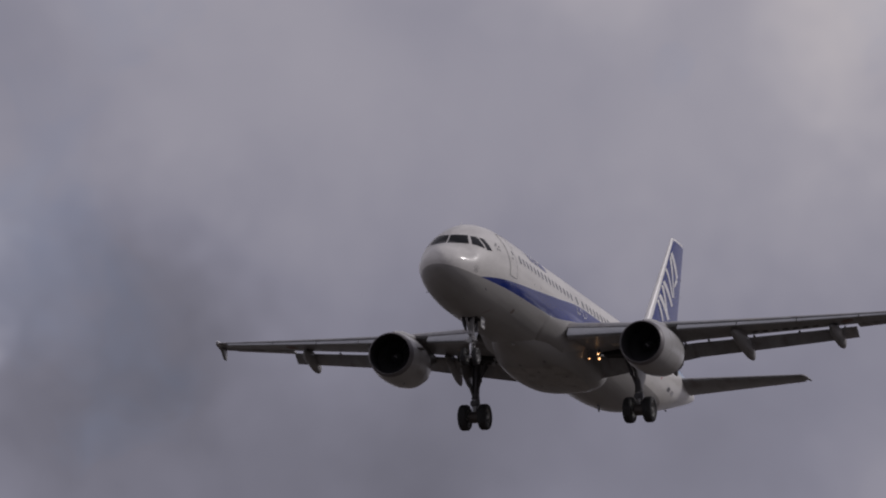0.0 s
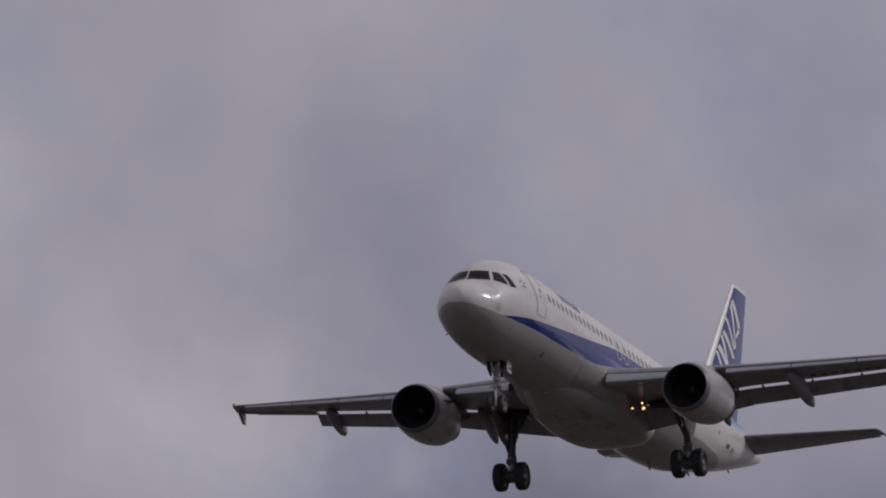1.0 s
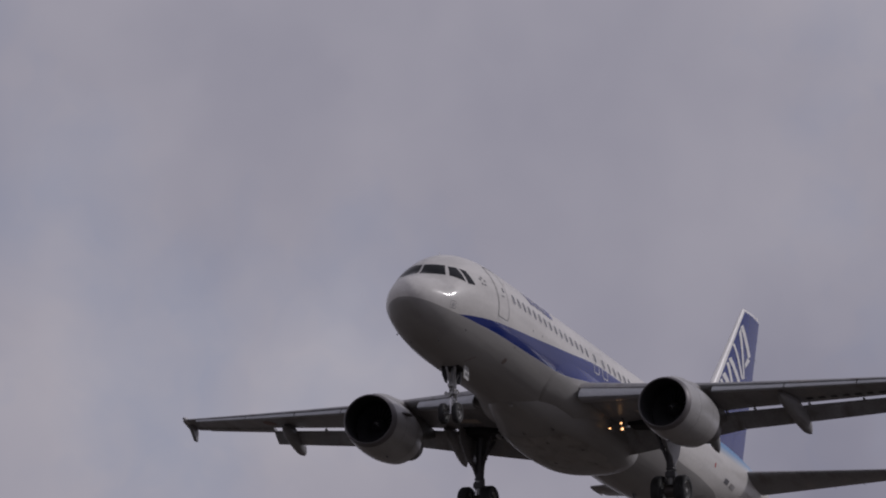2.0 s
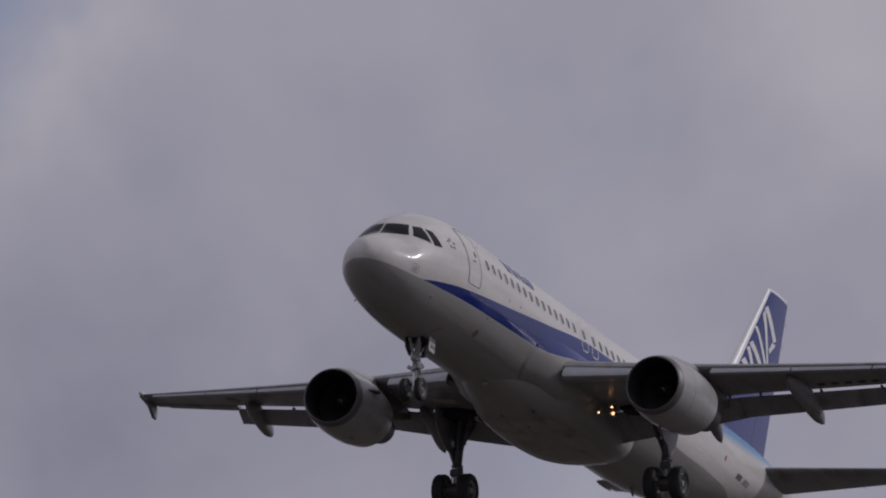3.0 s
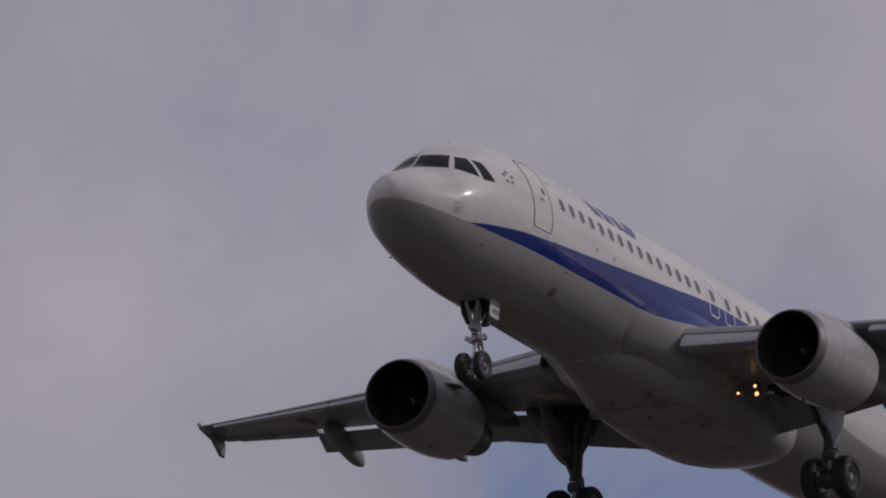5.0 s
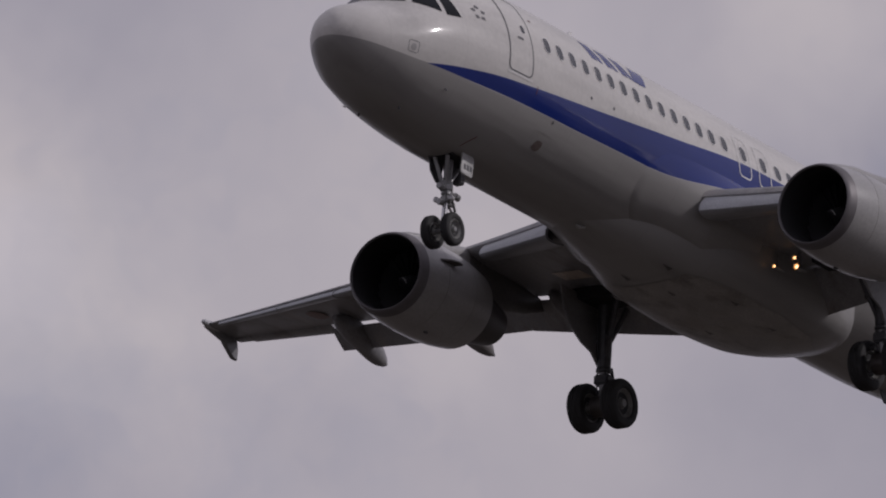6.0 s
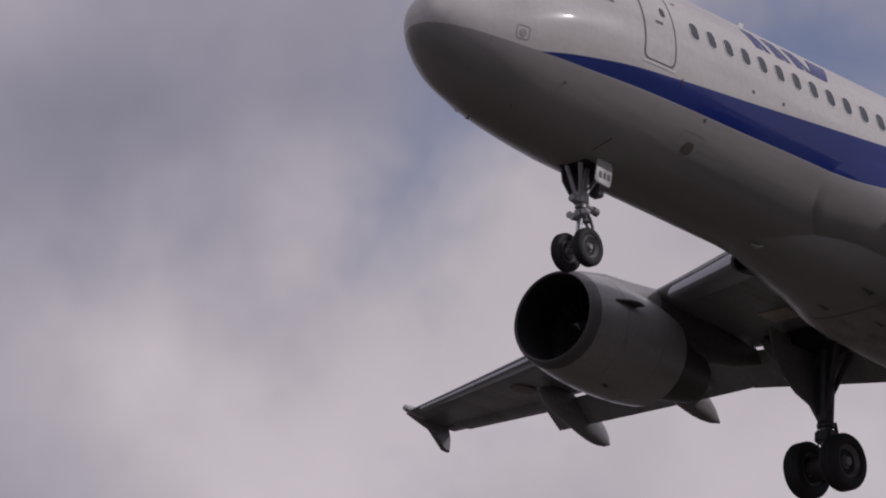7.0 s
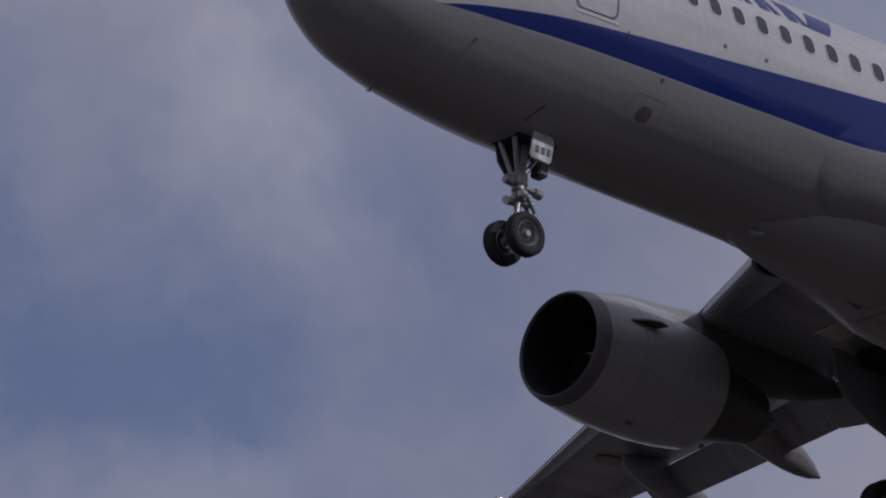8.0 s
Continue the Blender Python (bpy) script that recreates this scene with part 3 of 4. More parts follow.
    # aerials, drains, beacon
    for s, h, up in ((9.5, 0.38, 1), (19.0, 0.32, 1), (23.5, 0.28, -1), (28.4, 0.10, -1), (33.5, 0.05, -1)):
        z = hull_at(s)[0 if up > 0 else 1]
        blade = slab([(-s, 0, z - 0.02 * up), (-s - 0.3, 0, z - 0.02 * up), (-s - 0.34, 0, z + h * up), (-s - 0.22, 0, z + h * up)], 0.03)
        part("aerial", blade, WHITE if up > 0 else SEAM_AND_SHADE, hull)
    part("aerial", rod((-3.3, 0, 1.5), (-3.32, 0, 1.78), 0.02, 0.012, 8), WHITE, hull)
    part("beacon", lathe([(-0.09, 0.01), (-0.07, 0.06), (0, 0.09), (0.07, 0.06), (0.09, 0.01)], (-14.0, 0, 2.09), 14), RED, hull)
    # belly fairing between the wings
    S = (9.8, 10.5, 11.4, 12.7, 13.6, 15.0, 16.6, 18.2, 19.5, 20.2, 20.8)
    W = (0.3, 0.8, 1.2, 1.55, 1.75, 1.95, 2.05, 2.0, 1.75, 1.3, 0.5)
    LOW = (-2.11, -2.20, -2.33, -2.46, -2.52, -2.57, -2.58, -2.52, -2.38, -2.22, -2.02)
    MID = (-1.95, -1.72, -1.45, -1.2, -1.12, -1.1, -1.1, -1.15, -1.35, -1.6, -1.9)

    def squareness(s):
        """Power of the section: the pan under the wing box is flat, the ends are round."""
        return float(np.interp(s, (11.5, 13.2, 14.0, 19.0, 20.4), (0.95, 0.78, 0.60, 0.60, 0.85)))

    rings = []
    for s in [9.8 + 11.0 * k / 66 for k in range(67)]:
        w, lo, mid = (float(smooth_curve(S, v, s)) for v in (W, LOW, MID))
        ring = []
        for k in range(72):
            t = 2 * math.pi * k / 72
            c, q = math.cos(t), math.sin(t)
            e = squareness(s)
            y = w * math.copysign(abs(q) ** (e if c < 0 else e + 0.3), q)
            zz = mid + (mid - lo) * math.copysign(abs(c) ** e, c) if c < 0 else mid + 1.35 * (mid - lo) * c
            ring.append((-s, y, zz))
        rings.append(ring)
    fairing = part("belly_fairing", loft(rings), LIVERY, airliner, "stained grey belly fairing")

    # shallow lobes on the hull's lower sides that lead into the wing roots
    for side in (1, -1):
        rings = []
        for k in range(57):
            s = 10.3 + 4.8 * k / 56
            ring = []
            for q in range(41):
                d = 94 + 70 * q / 40
                front = 10.40 + 0.62 * abs((d - 124) / 25) ** 2.2
                u = max(0.0, s - front)
                lip = 0.05 * (1 - (1 - min(1.0, u / 0.30)) ** 2)
                rise = (lip + 0.42 * min(1.0, u / 2.7) ** 1.8) * math.sin(math.pi * q / 40) ** 0.9
                ring.append(hull_point(s, side * radians(d), rise - 0.012))
            rings.append(ring)
        part("wing_root_fillet", loft(rings, (False, False), False), LIVERY, fairing)

    def under(s, y, off=0.006):
        w, lo, mid = (float(smooth_curve(S, v, s)) for v in (W, LOW, MID))
        e = squareness(s)
        q = min(1.0, abs(y) / w) ** (1 / e)
        return Vector((-s, y, mid - (mid - lo) * math.sqrt(max(0.0, 1 - q * q)) ** e - off))

    # the flat pan between the wing boxes, dirtier than the sides
    rows = []
    for i in range(25):
        s = 13.5 + 5.9 * i / 24
        half = float(np.interp(s, (13.5, 14.0, 15.0, 17.0, 18.6, 19.4), (1.0, 1.25, 1.42, 1.45, 1.2, 0.75)))
        rows.append([under(s, half * (k / 10 - 1), 0.012) for k in range(21)])
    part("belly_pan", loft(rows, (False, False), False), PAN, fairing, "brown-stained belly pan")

    def strip(points, width):
        """A thin flush seam under the fairing along (s, y) points."""
        bm = bmesh.new()
        for a, b in zip(points, points[1:]):
            a, b = Vector(a), Vector(b)
            d = (b - a).normalized()
            k = Vector((-d.y, d.x)) * width / 2
            last = None
            for i in range(9):
                p = a.lerp(b, i / 8)
                pair = [bm.verts.new(under(*(p + k), 0.018)), bm.verts.new(under(*(p - k), 0.018))]
                if last:
                    bm.faces.new((last[0], pair[0], pair[1], last[1]))
                last = pair
        return bm

    for s0, s1, y0, y1 in ((13.2, 14.8, -0.9, 0.9), (16.7, 18.6, 0.1, 1.6), (16.7, 18.6, -1.6, -0.1), (15.0, 16.4, -0.8, 0.8)):
        part("panel_seam", strip([(s0, y0), (s1, y0), (s1, y1), (s0, y1), (s0, y0)], 0.011), FAINT, fairing)
    # flush inlets: a dark wedge that widens aft
    for s, y in ((13.0, -0.28), (14.2, 0.20), (13.0, 0.85), (15.5, 1.1), (16.9, -0.5), (17.4, 0.9)):
        rows = []
        for k in range(7):
            u = k / 6
            half = 0.015 + 0.05 * u ** 1.6
            rows.append([under(s - 0.16 + 0.30 * u, y + half * q, 0.022 - 0.004 * abs(q)) for q in (-1, -0.5, 0, 0.5, 1)])
        part("air_inlet", loft(rows, (False, False), False), FAIRING_DARK, fairing)
    # pale scoop just ahead of the fairing, with a bright streak put into its colour
    c = under(10.25, 0.25, 0.0)
    scoop = [[c + Vector((0.16 - 0.32 * u, r * math.sin(t), -0.05 * math.sin(math.pi * min(1.0, u + 0.15)) - 0.02 + r * 0.5 * math.cos(t))) for t in (2 * math.pi * k / 12 for k in range(12))] for u, r in ((0, 0.02), (0.2, 0.05), (0.5, 0.065), (0.8, 0.06), (1, 0.045))]
    part("ram_air_scoop", loft(scoop), DOOR_GREY, fairing, "pale scoop under the belly")


make_fuselage()


# ---- wings ----
ROOT_Y, TIP_Y = 1.4, 16.85


def wing_le(y):
    return 12.55 + 0.505 * (y - 2.1)


def wing_te(y):
    return 18.5 + 0.02 * (y - 2.1) if y < 6.4 else 18.59 + 0.272 * (y - 6.4)


def wing_z(y):
    return -1.15 + 1.96 * (max(0.0, y - 1.2) / 15.6) ** 1.12


def wing_thick(y):
    return 0.15 - 0.045 * min(1.0, (y - 1.4) / 6)


def foil(u):
    """Half thickness of the aerofoil at chord fraction u, for a thickness of 1."""
    return 5 * (0.2969 * math.sqrt(max(u, 0)) - 0.126 * u - 0.3516 * u**2 + 0.2843 * u**3 - 0.1036 * u**4)


def wing_section(y, u0=0.0, u1=0.83, side=1, n=14, twist=2.0):
    """Closed ring of the wing between two chord fractions, at span y."""
    c, s0, z0, th = wing_te(y) - wing_le(y), wing_le(y), wing_z(y), wing_thick(y)
    us = [u0 + (u1 - u0) * (0.5 - 0.5 * math.cos(math.pi * k / n)) for k in range(n + 1)]
    tw = radians(twist * (1 - (y - 1.4) / 15))

    def put(u, zz):
        x, z = (u - 0.4) * c, zz * c
        return Vector((-(s0 + 0.4 * c + x * math.cos(tw) + z * math.sin(tw)), side * y, z0 - x * math.sin(tw) + z * math.cos(tw)))

    camber = lambda u: 0.02 * math.sin(math.pi * min(1, u)) 
    up = [put(u, camber(u) + foil(u) * th) for u in us]
    low = [put(u, camber(u) - foil(u) * th * 0.85) for u in us]
    return up + low[::-1][(0 if u1 < 1 else 1):(-1 if u0 == 0 else None)]


def panel(le_s, le_z, chord, y, angle, side, thick=0.13, n=9):
    """Ring of a small aerofoil at span y, nose at (le_s, le_z), trailing edge turned down by angle."""
    a = radians(angle)
    us = [0.5 - 0.5 * math.cos(math.pi * k / n) for k in range(n + 1)]
    ring = []
    for sign, seq in ((1, us), (-0.6, us[::-1][1:-1])):
        for u in seq:
            x, z = u * chord, sign * foil(u) * thick * chord
            ring.append(Vector((-(le_s + x * math.cos(a) + z * math.sin(a)), side * y, le_z - x * math.sin(a) + z * math.cos(a))))
    return ring


def spans(y0, y1, n):
    return [y0 + (y1 - y0) * k / n for k in range(n + 1)]


def canoe(y, s0, s1, drop, wide, side):
    """Flap track fairing: a pointed canoe under the wing whose tail droops with the flap."""
    rings = []
    z0, z1 = wing_z(y) - 0.22, drop
    for k in range(15):
        u = k / 14
        r = wide * (math.sin(math.pi * min(1, u * 1.02 + 0.02)) ** 0.55 if u < 0.5 else max(0.06, (1 - ((u - 0.5) / 0.5) ** 3.2) ** 0.8))
        s = s0 + (s1 - s0) * u
        z = z0 - 0.10 * math.sin(math.pi * u) + (z1 - z0) * max(0.0, (u - 0.35) / 0.65) ** 1.5
        rings.append([(-s, side * y + 0.72 * r * math.sin(t), z + 0.95 * r * math.cos(t)) for t in (2 * math.pi * j / 14 for j in range(14))])
    return loft(rings)


def make_wing(side):
    ys = spans(ROOT_Y, 6.4, 8) + spans(7.0, TIP_Y, 14)
    wing = part("wing", loft([wing_section(y, 0.0, 0.775, side) for y in ys]), WING_GREY, airliner, "grey swept wing with flaps and slats extended")
    # upper skin aft of the rear spar, over the flap cove
    part("spoiler_panel", loft([wing_section(y, 0.775, 0.862, side, 5)[:6] + [p - Vector((0, 0, 0.03)) for p in wing_section(y, 0.775, 0.862, side, 5)[:6]][::-1] for y in spans(2.0, 12.7, 14)]), WING_GREY, wing)
    # flaps: inboard and outboard, turned down
    for y0, y1, name in ((1.75, 6.405, "inboard_flap"), (6.415, 13.17, "outboard_flap")):
        rings = []
        for y in spans(y0, y1, 8):
            c = wing_te(y) - wing_le(y)
            if y0 > 6:
                rings.append(panel(wing_le(y) + 0.78 * c, wing_z(y) - 0.022 * c - 0.09, 0.36 + 0.13 * c, y, 36, side))
            else:
                rings.append(panel(wing_le(y) + (0.78 + 0.005 * (6.4 - y)) * c, wing_z(y) - 0.022 * c - 0.09 + 0.01 * (6.4 - y), 0.13 + 0.193 * c, y, 36, side))
        part(name, loft(rings), WING_GREY, wing)
        # the slotted vane hinges
        for y in spans(y0 + 0.5, y1 - 0.5, 3):
            c = wing_te(y) - wing_le(y)
            part("flap_bracket", rod((-(wing_le(y) + 0.78 * c), side * y, wing_z(y) - 0.1), (-(wing_le(y) + 0.90 * c), side * y, wing_z(y) - 0.022 * c - 0.1), 0.05, 0.04, 8), STEEL, wing)
    # aileron fills the trailing edge outboard of the flap
    part("aileron", loft([panel(wing_le(y) + 0.775 * (wing_te(y) - wing_le(y)), wing_z(y) - 0.01, 0.235 * (wing_te(y) - wing_le(y)), y, 6, side, 0.28) for y in spans(13.22, 16.3, 5)]), WING_GREY, wing)
    part("tip_edge", loft([panel(wing_le(y) + 0.775 * (wing_te(y) - wing_le(y)), wing_z(y) - 0.01, 0.225 * (wing_te(y) - wing_le(y)), y, 3, side, 0.28) for y in spans(16.33, 16.84, 2)]), WING_GREY, wing)
    # slats, moved forward and nose down
    for y0, y1 in ((2.1, 4.9), (6.45, 8.8), (8.84, 11.2), (11.24, 13.7), (13.74, 16.3)):
        rings = []
        for y in spans(y0, y1, 4):
            c = wing_te(y) - wing_le(y)
            full = wing_section(y, 0.0, 0.15, side, 8)
            up, low = full[:9], full[9:]
            pivot = Vector((-(wing_le(y) + 0.15 * c), side * y, wing_z(y)))
            outer = [*low[-6:][::1], *up]
            turn = Matrix.Rotation(radians(20), 4, "Y")
            mv = Vector((0.045 * c, 0, -0.018 * c))
            outer = [pivot + turn @ (p - pivot) + mv for p in outer]
            inner = [p + (pivot + mv - p) * 0.13 for p in outer]
            rings.append(outer + inner[::-1])
        part("slat", loft(rings), SLAT, wing, "slat with bright leading edge")
    # wingtip fence
    s0, s1, z = wing_le(TIP_Y), wing_te(TIP_Y), wing_z(TIP_Y)
    y = side * 16.92
    fence = [(s0 + 0.0, z - 0.04), (s0 + 0.3, z + 0.12), (s1 - 0.4, z + 0.19), (s1 - 0.12, z + 0.21), (s1 - 0.14, z + 0.02), (s1 - 0.06, z - 0.25), (s1 - 0.08, z - 0.50), (s1 - 0.22, z - 0.50), (s0 + 0.75, z - 0.18), (s0 + 0.3, z - 0.10)]
    rings = [[(-(s0 + s1) / 2 + (-(s) + (s0 + s1) / 2) * k, y + d, z + (zz - z) * k) for s, zz in fence] for d, k in ((-0.06, 0.96), (-0.03, 1.0), (0.03, 1.0), (0.06, 0.96))]
    part("wingtip_fence", loft(rings), WING_GREY, wing, "pale grey wingtip fence")
    part("navigation_light", lathe([(-0.2, 0.01), (-0.16, 0.06), (0.0, 0.09), (0.35, 0.10), (0.6, 0.05), (0.62, 0.01)], (-s0 - 0.0, side * 16.86, z + 0.02), 12), LENS, wing)
    # flap track fairings
    canoes = ((12.32, 18.75, 21.05, -0.51, 0.34), (8.47, 16.4, 19.9, -1.15, 0.38), (5.05, 17.0, 19.3, -1.85, 0.33))
    for y, a, b, drop, wide in canoes:
        part("flap_track_fairing", canoe(y, a, b, drop, wide, side), WING_GREY, wing)
    # dark marks under the outer wing
    for k in range(7 if side > 0 else 0):
        yy = 8.9 + 0.42 * k
        c = wing_te(yy) - wing_le(yy)
        z = wing_section(yy, 0.55, 0.7, side, 2)[-2].z - 0.004
        part("wing_marking", slab([(-(wing_le(yy) + 0.60 * c), side * yy, z), (-(wing_le(yy) + 0.60 * c) , side * (yy + 0.26), z + 0.02), (-(wing_le(yy) + 0.68 * c), side * (yy + 0.26), z + 0.02), (-(wing_le(yy) + 0.68 * c), side * yy, z)], 0.006), BLACK, wing)
    # flat reddish-brown patch under the outer wing
    p = wing_section(13.0, 0.27, 0.57, side, 2)[-2]
    ring = [p + Vector((0.30 * math.cos(t) * (1 + 0.2 * math.sin(2 * t)), 0.30 * math.sin(t), -0.02 + side * 0.05 * math.sin(t))) for t in (2 * math.pi * k / 16 for k in range(16))]
    part("wing_patch", slab(ring, 0.006), WING_RED, wing, "reddish-brown patch")
    # pale tan patch under the root
    rows = []
    for i in range(5):
        yy = 3.15 + 0.95 * i / 4
        row = []
        for j in range(5):
            u = (15.35 + 0.07 * i + 0.62 * j / 4 - wing_le(yy)) / (wing_te(yy) - wing_le(yy))
            row.append(wing_section(yy, u - 0.05, u + 0.05, side, 2)[-2] - Vector((0, 0, 0.012)))
        rows.append(row)
    part("root_patch", loft(rows, (False, False), False), TAN, wing, "pale tan patch under the wing root")
    # landing lamps under the root: a close pair, and a small one on the fairing's side
    for s, y, z, r in ((15.9, 2.48, -1.70, 0.062), (15.9, 2.42, -1.48, 0.042), (15.5, 2.14, -1.77, 0.036)):
        centre = (-s, side * y, z)
        pod = part("landing_lamp", lathe([(0.0, r * 1.02), (-0.02, r * 1.2), (0.12, r * 1.3), (0.3, r * 0.9), (0.45, 0.01)], centre, 16), STEEL, airliner, "steel landing lamp under the wing root")
        # the port bowl glows to give the bulb its orange halo
        part("lamp_reflector", lathe([(0.0, r), (0.02, r * 0.55)], centre, 16), REFLECTOR_HALO if side > 0 else LENS, pod)
        part("lamp_bulb", lathe([(-0.012, 0.004), (0.0, r * 0.4), (0.02, r * 0.58)], centre, 16), LAMP if side > 0 else LENS, pod, "glowing amber lamp" if side > 0 else "")
        part("lamp_bracket", rod((-s - 0.2, side * y, z), (-s - 0.25, side * y * 0.98, z + 0.34), 0.03, 0.04, 8), STEEL, pod)


def make_engine(side):
    cx = (-11.33, side * 5.82, -2.08)
    droop = Matrix.Translation(cx) @ Matrix.Rotation(radians(1.2), 4, "Y") @ Matrix.Rotation(radians(-1.5 * side), 4, "Z") @ Matrix.Translation([-v for v in cx])
    outer = [(0.25, 1.042), (0.34, 1.055), (0.6, 1.095), (1.0, 1.135), (1.5, 1.155), (2.1, 1.145), (2.6, 1.095), (3.08, 1.015), (3.10, 0.99), (3.08, 0.95), (2.9, 0.93), (2.4, 0.92)]

    def turned(profile, n=56, squash=0.97):
        bm = lathe(profile, cx, n, squash=squash)
        bmesh.ops.transform(bm, matrix=droop, verts=bm.verts)
        return bm

    engine = part("engine", turned(outer), NACELLE, airliner, "grey turbofan nacelle under the wing")
    part("intake_lip", turned([(0.34, 0.90), (0.18, 0.905), (0.07, 0.915), (0.015, 0.93), (0.0, 0.948), (0.02, 0.974), (0.09, 1.008), (0.2, 1.035), (0.27, 1.048)]), LIP, engine, "bare metal intake lip")
    # the intake's inner shade is painted into duct, spinner and blades
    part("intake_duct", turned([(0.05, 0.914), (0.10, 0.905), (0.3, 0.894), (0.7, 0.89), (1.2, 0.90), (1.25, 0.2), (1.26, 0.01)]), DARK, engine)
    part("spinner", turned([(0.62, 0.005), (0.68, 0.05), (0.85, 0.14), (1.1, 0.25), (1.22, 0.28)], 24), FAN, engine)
    swirl = []
    for k in range(9):
        t = 0.9 + 0.16 * k
        r = 0.06 + 0.007 * k
        q = droop @ (Vector(cx) + Vector((-(0.69 + 0.012 * k) + 0.012, r * math.sin(t), r * math.cos(t))))
        swirl.append([q + Vector((0.004, 0.007 * math.sin(t + a), 0.007 * math.cos(t + a))) for a in (0, 2.1, 4.2)])
    part("spinner_swirl", loft(swirl), WHITE, engine, "white spiral mark on the spinner")
    # fan blades: one twisted blade, shared by all
    blade = None
    for k in range(24):
        if blade is None:
            rows = []
            for j in range(6):
                r = 0.24 + 0.62 * j / 5
                tw = radians(25 + 38 * j / 5)
                w = 0.10 + 0.04 * j / 5
                d = Vector((math.cos(tw) * w, math.sin(tw) * w, 0))
                rows.append([Vector((0, 0, r)) + d, Vector((0.008, 0.008, r)), Vector((0, 0, r)) - d, Vector((-0.008, -0.008, r))])
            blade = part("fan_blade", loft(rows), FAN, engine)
            data = blade.data
        else:
            blade = new("fan_blade", data)
            blade.parent = engine
        blade.matrix_basis = droop @ Matrix.Translation((cx[0] - 1.12, cx[1], cx[2])) @ Matrix.Rotation(2 * math.pi * k / 24, 4, "X")
    part("core_cowl", turned([(2.3, 0.86), (2.9, 0.80), (3.5, 0.715), (4.1, 0.60), (4.55, 0.50), (4.56, 0.46), (4.2, 0.44)], 40), SOOT, engine)
    part("exhaust_plug", turned([(3.9, 0.32), (4.5, 0.27), (4.95, 0.14), (5.2, 0.02)], 24), SOOT, engine)
    for s, r in ((1.02, 1.137), (2.2, 1.135)):
        part("cowl_seam", turned([(s - 0.007, r - 0.02), (s - 0.007, r + 0.003), (s + 0.007, r + 0.003), (s + 0.007, r - 0.02)]), FAINT, engine)
    # strake on the inner shoulder: a flat dark diamond lying close to the cowl
    a = radians(69)
    o = Vector((0, -side * math.sin(a), 0.97 * math.cos(a)))
    outline = ((12.05, 1.10), (12.35, 1.24), (12.6, 1.29), (12.78, 1.26), (12.62, 1.12), (12.4, 1.09))
    part("strake", slab([Vector((-s, cx[1], cx[2])) + o * r for s, r in outline], 0.045), SOOT, engine, "dark strake")
    for s, ang in ((1.45, 168),):
        q = radians(ang)
        c = Vector(cx) + Vector((-s, -side * 1.12 * math.sin(q), 1.085 * math.cos(q)))
        part("cowl_latch", box((-0.06, -0.03, -0.03), (0.06, 0.03, 0.03), 0.01, Matrix.Translation(c)), SEAM_AND_SHADE, engine)
    # pylon from the cowl to the wing's leading edge, and the darker fairing behind it
    stations = ((11.75, -1.15, -0.99, 0.06), (12.1, -1.15, -0.88, 0.14), (12.8, -1.2, -0.73, 0.22), (13.6, -1.35, -0.655, 0.25), (14.4, -1.5, -0.545, 0.26))
    aft = ((14.4, -1.5, -0.545, 0.26), (14.9, -1.55, -0.50, 0.25), (15.9, -1.62, -0.62, 0.23), (17.1, -1.35, -0.75, 0.15), (17.9, -1.05, -0.8, 0.05))
    for name, rows, mat in (("pylon", stations, NACELLE), ("aft_pylon_fairing", aft, FAIRING_DARK)):
        rings = []
        for s, lo, hi, w in rows:
            m, h = (lo + hi) / 2, (hi - lo) / 2
            rings.append([(-s, side * 5.82 + w * math.copysign(abs(math.sin(t)) ** 0.7, math.sin(t)), m + h * math.copysign(abs(math.cos(t)) ** 0.7, math.cos(t))) for t in (2 * math.pi * k / 20 for k in range(20))])
        part(name, loft(rings), mat, engine)


def tail_section(s0, chord, pos, thick, flat, side=1, u0=0.0, u1=1.0, n=12):
    """Ring of a symmetric aerofoil: standing (flat False) at height pos, or lying at span pos."""
    us = [u0 + (u1 - u0) * (0.5 - 0.5 * math.cos(math.pi * k / n)) for k in range(n + 1)]
    ring = []
    for sign, seq in ((1, us), (-1, us[::-1][(1 if u1 == 1 else 0):(-1 if u0 == 0 else None)])):
        for u in seq:
            h = sign * foil(u) * thick * chord
            ring.append(Vector((-(s0 + u * chord), h, pos)) if not flat else Vector((-(s0 + u * chord), side * pos, 0.75 + 0.123 * pos + h)))
    return ring


def fin_le(z):
    return 34.02 - 0.805 * (7.97 - z)


def fin_te(z):
    return 35.90 - 0.19 * (8.05 - z)


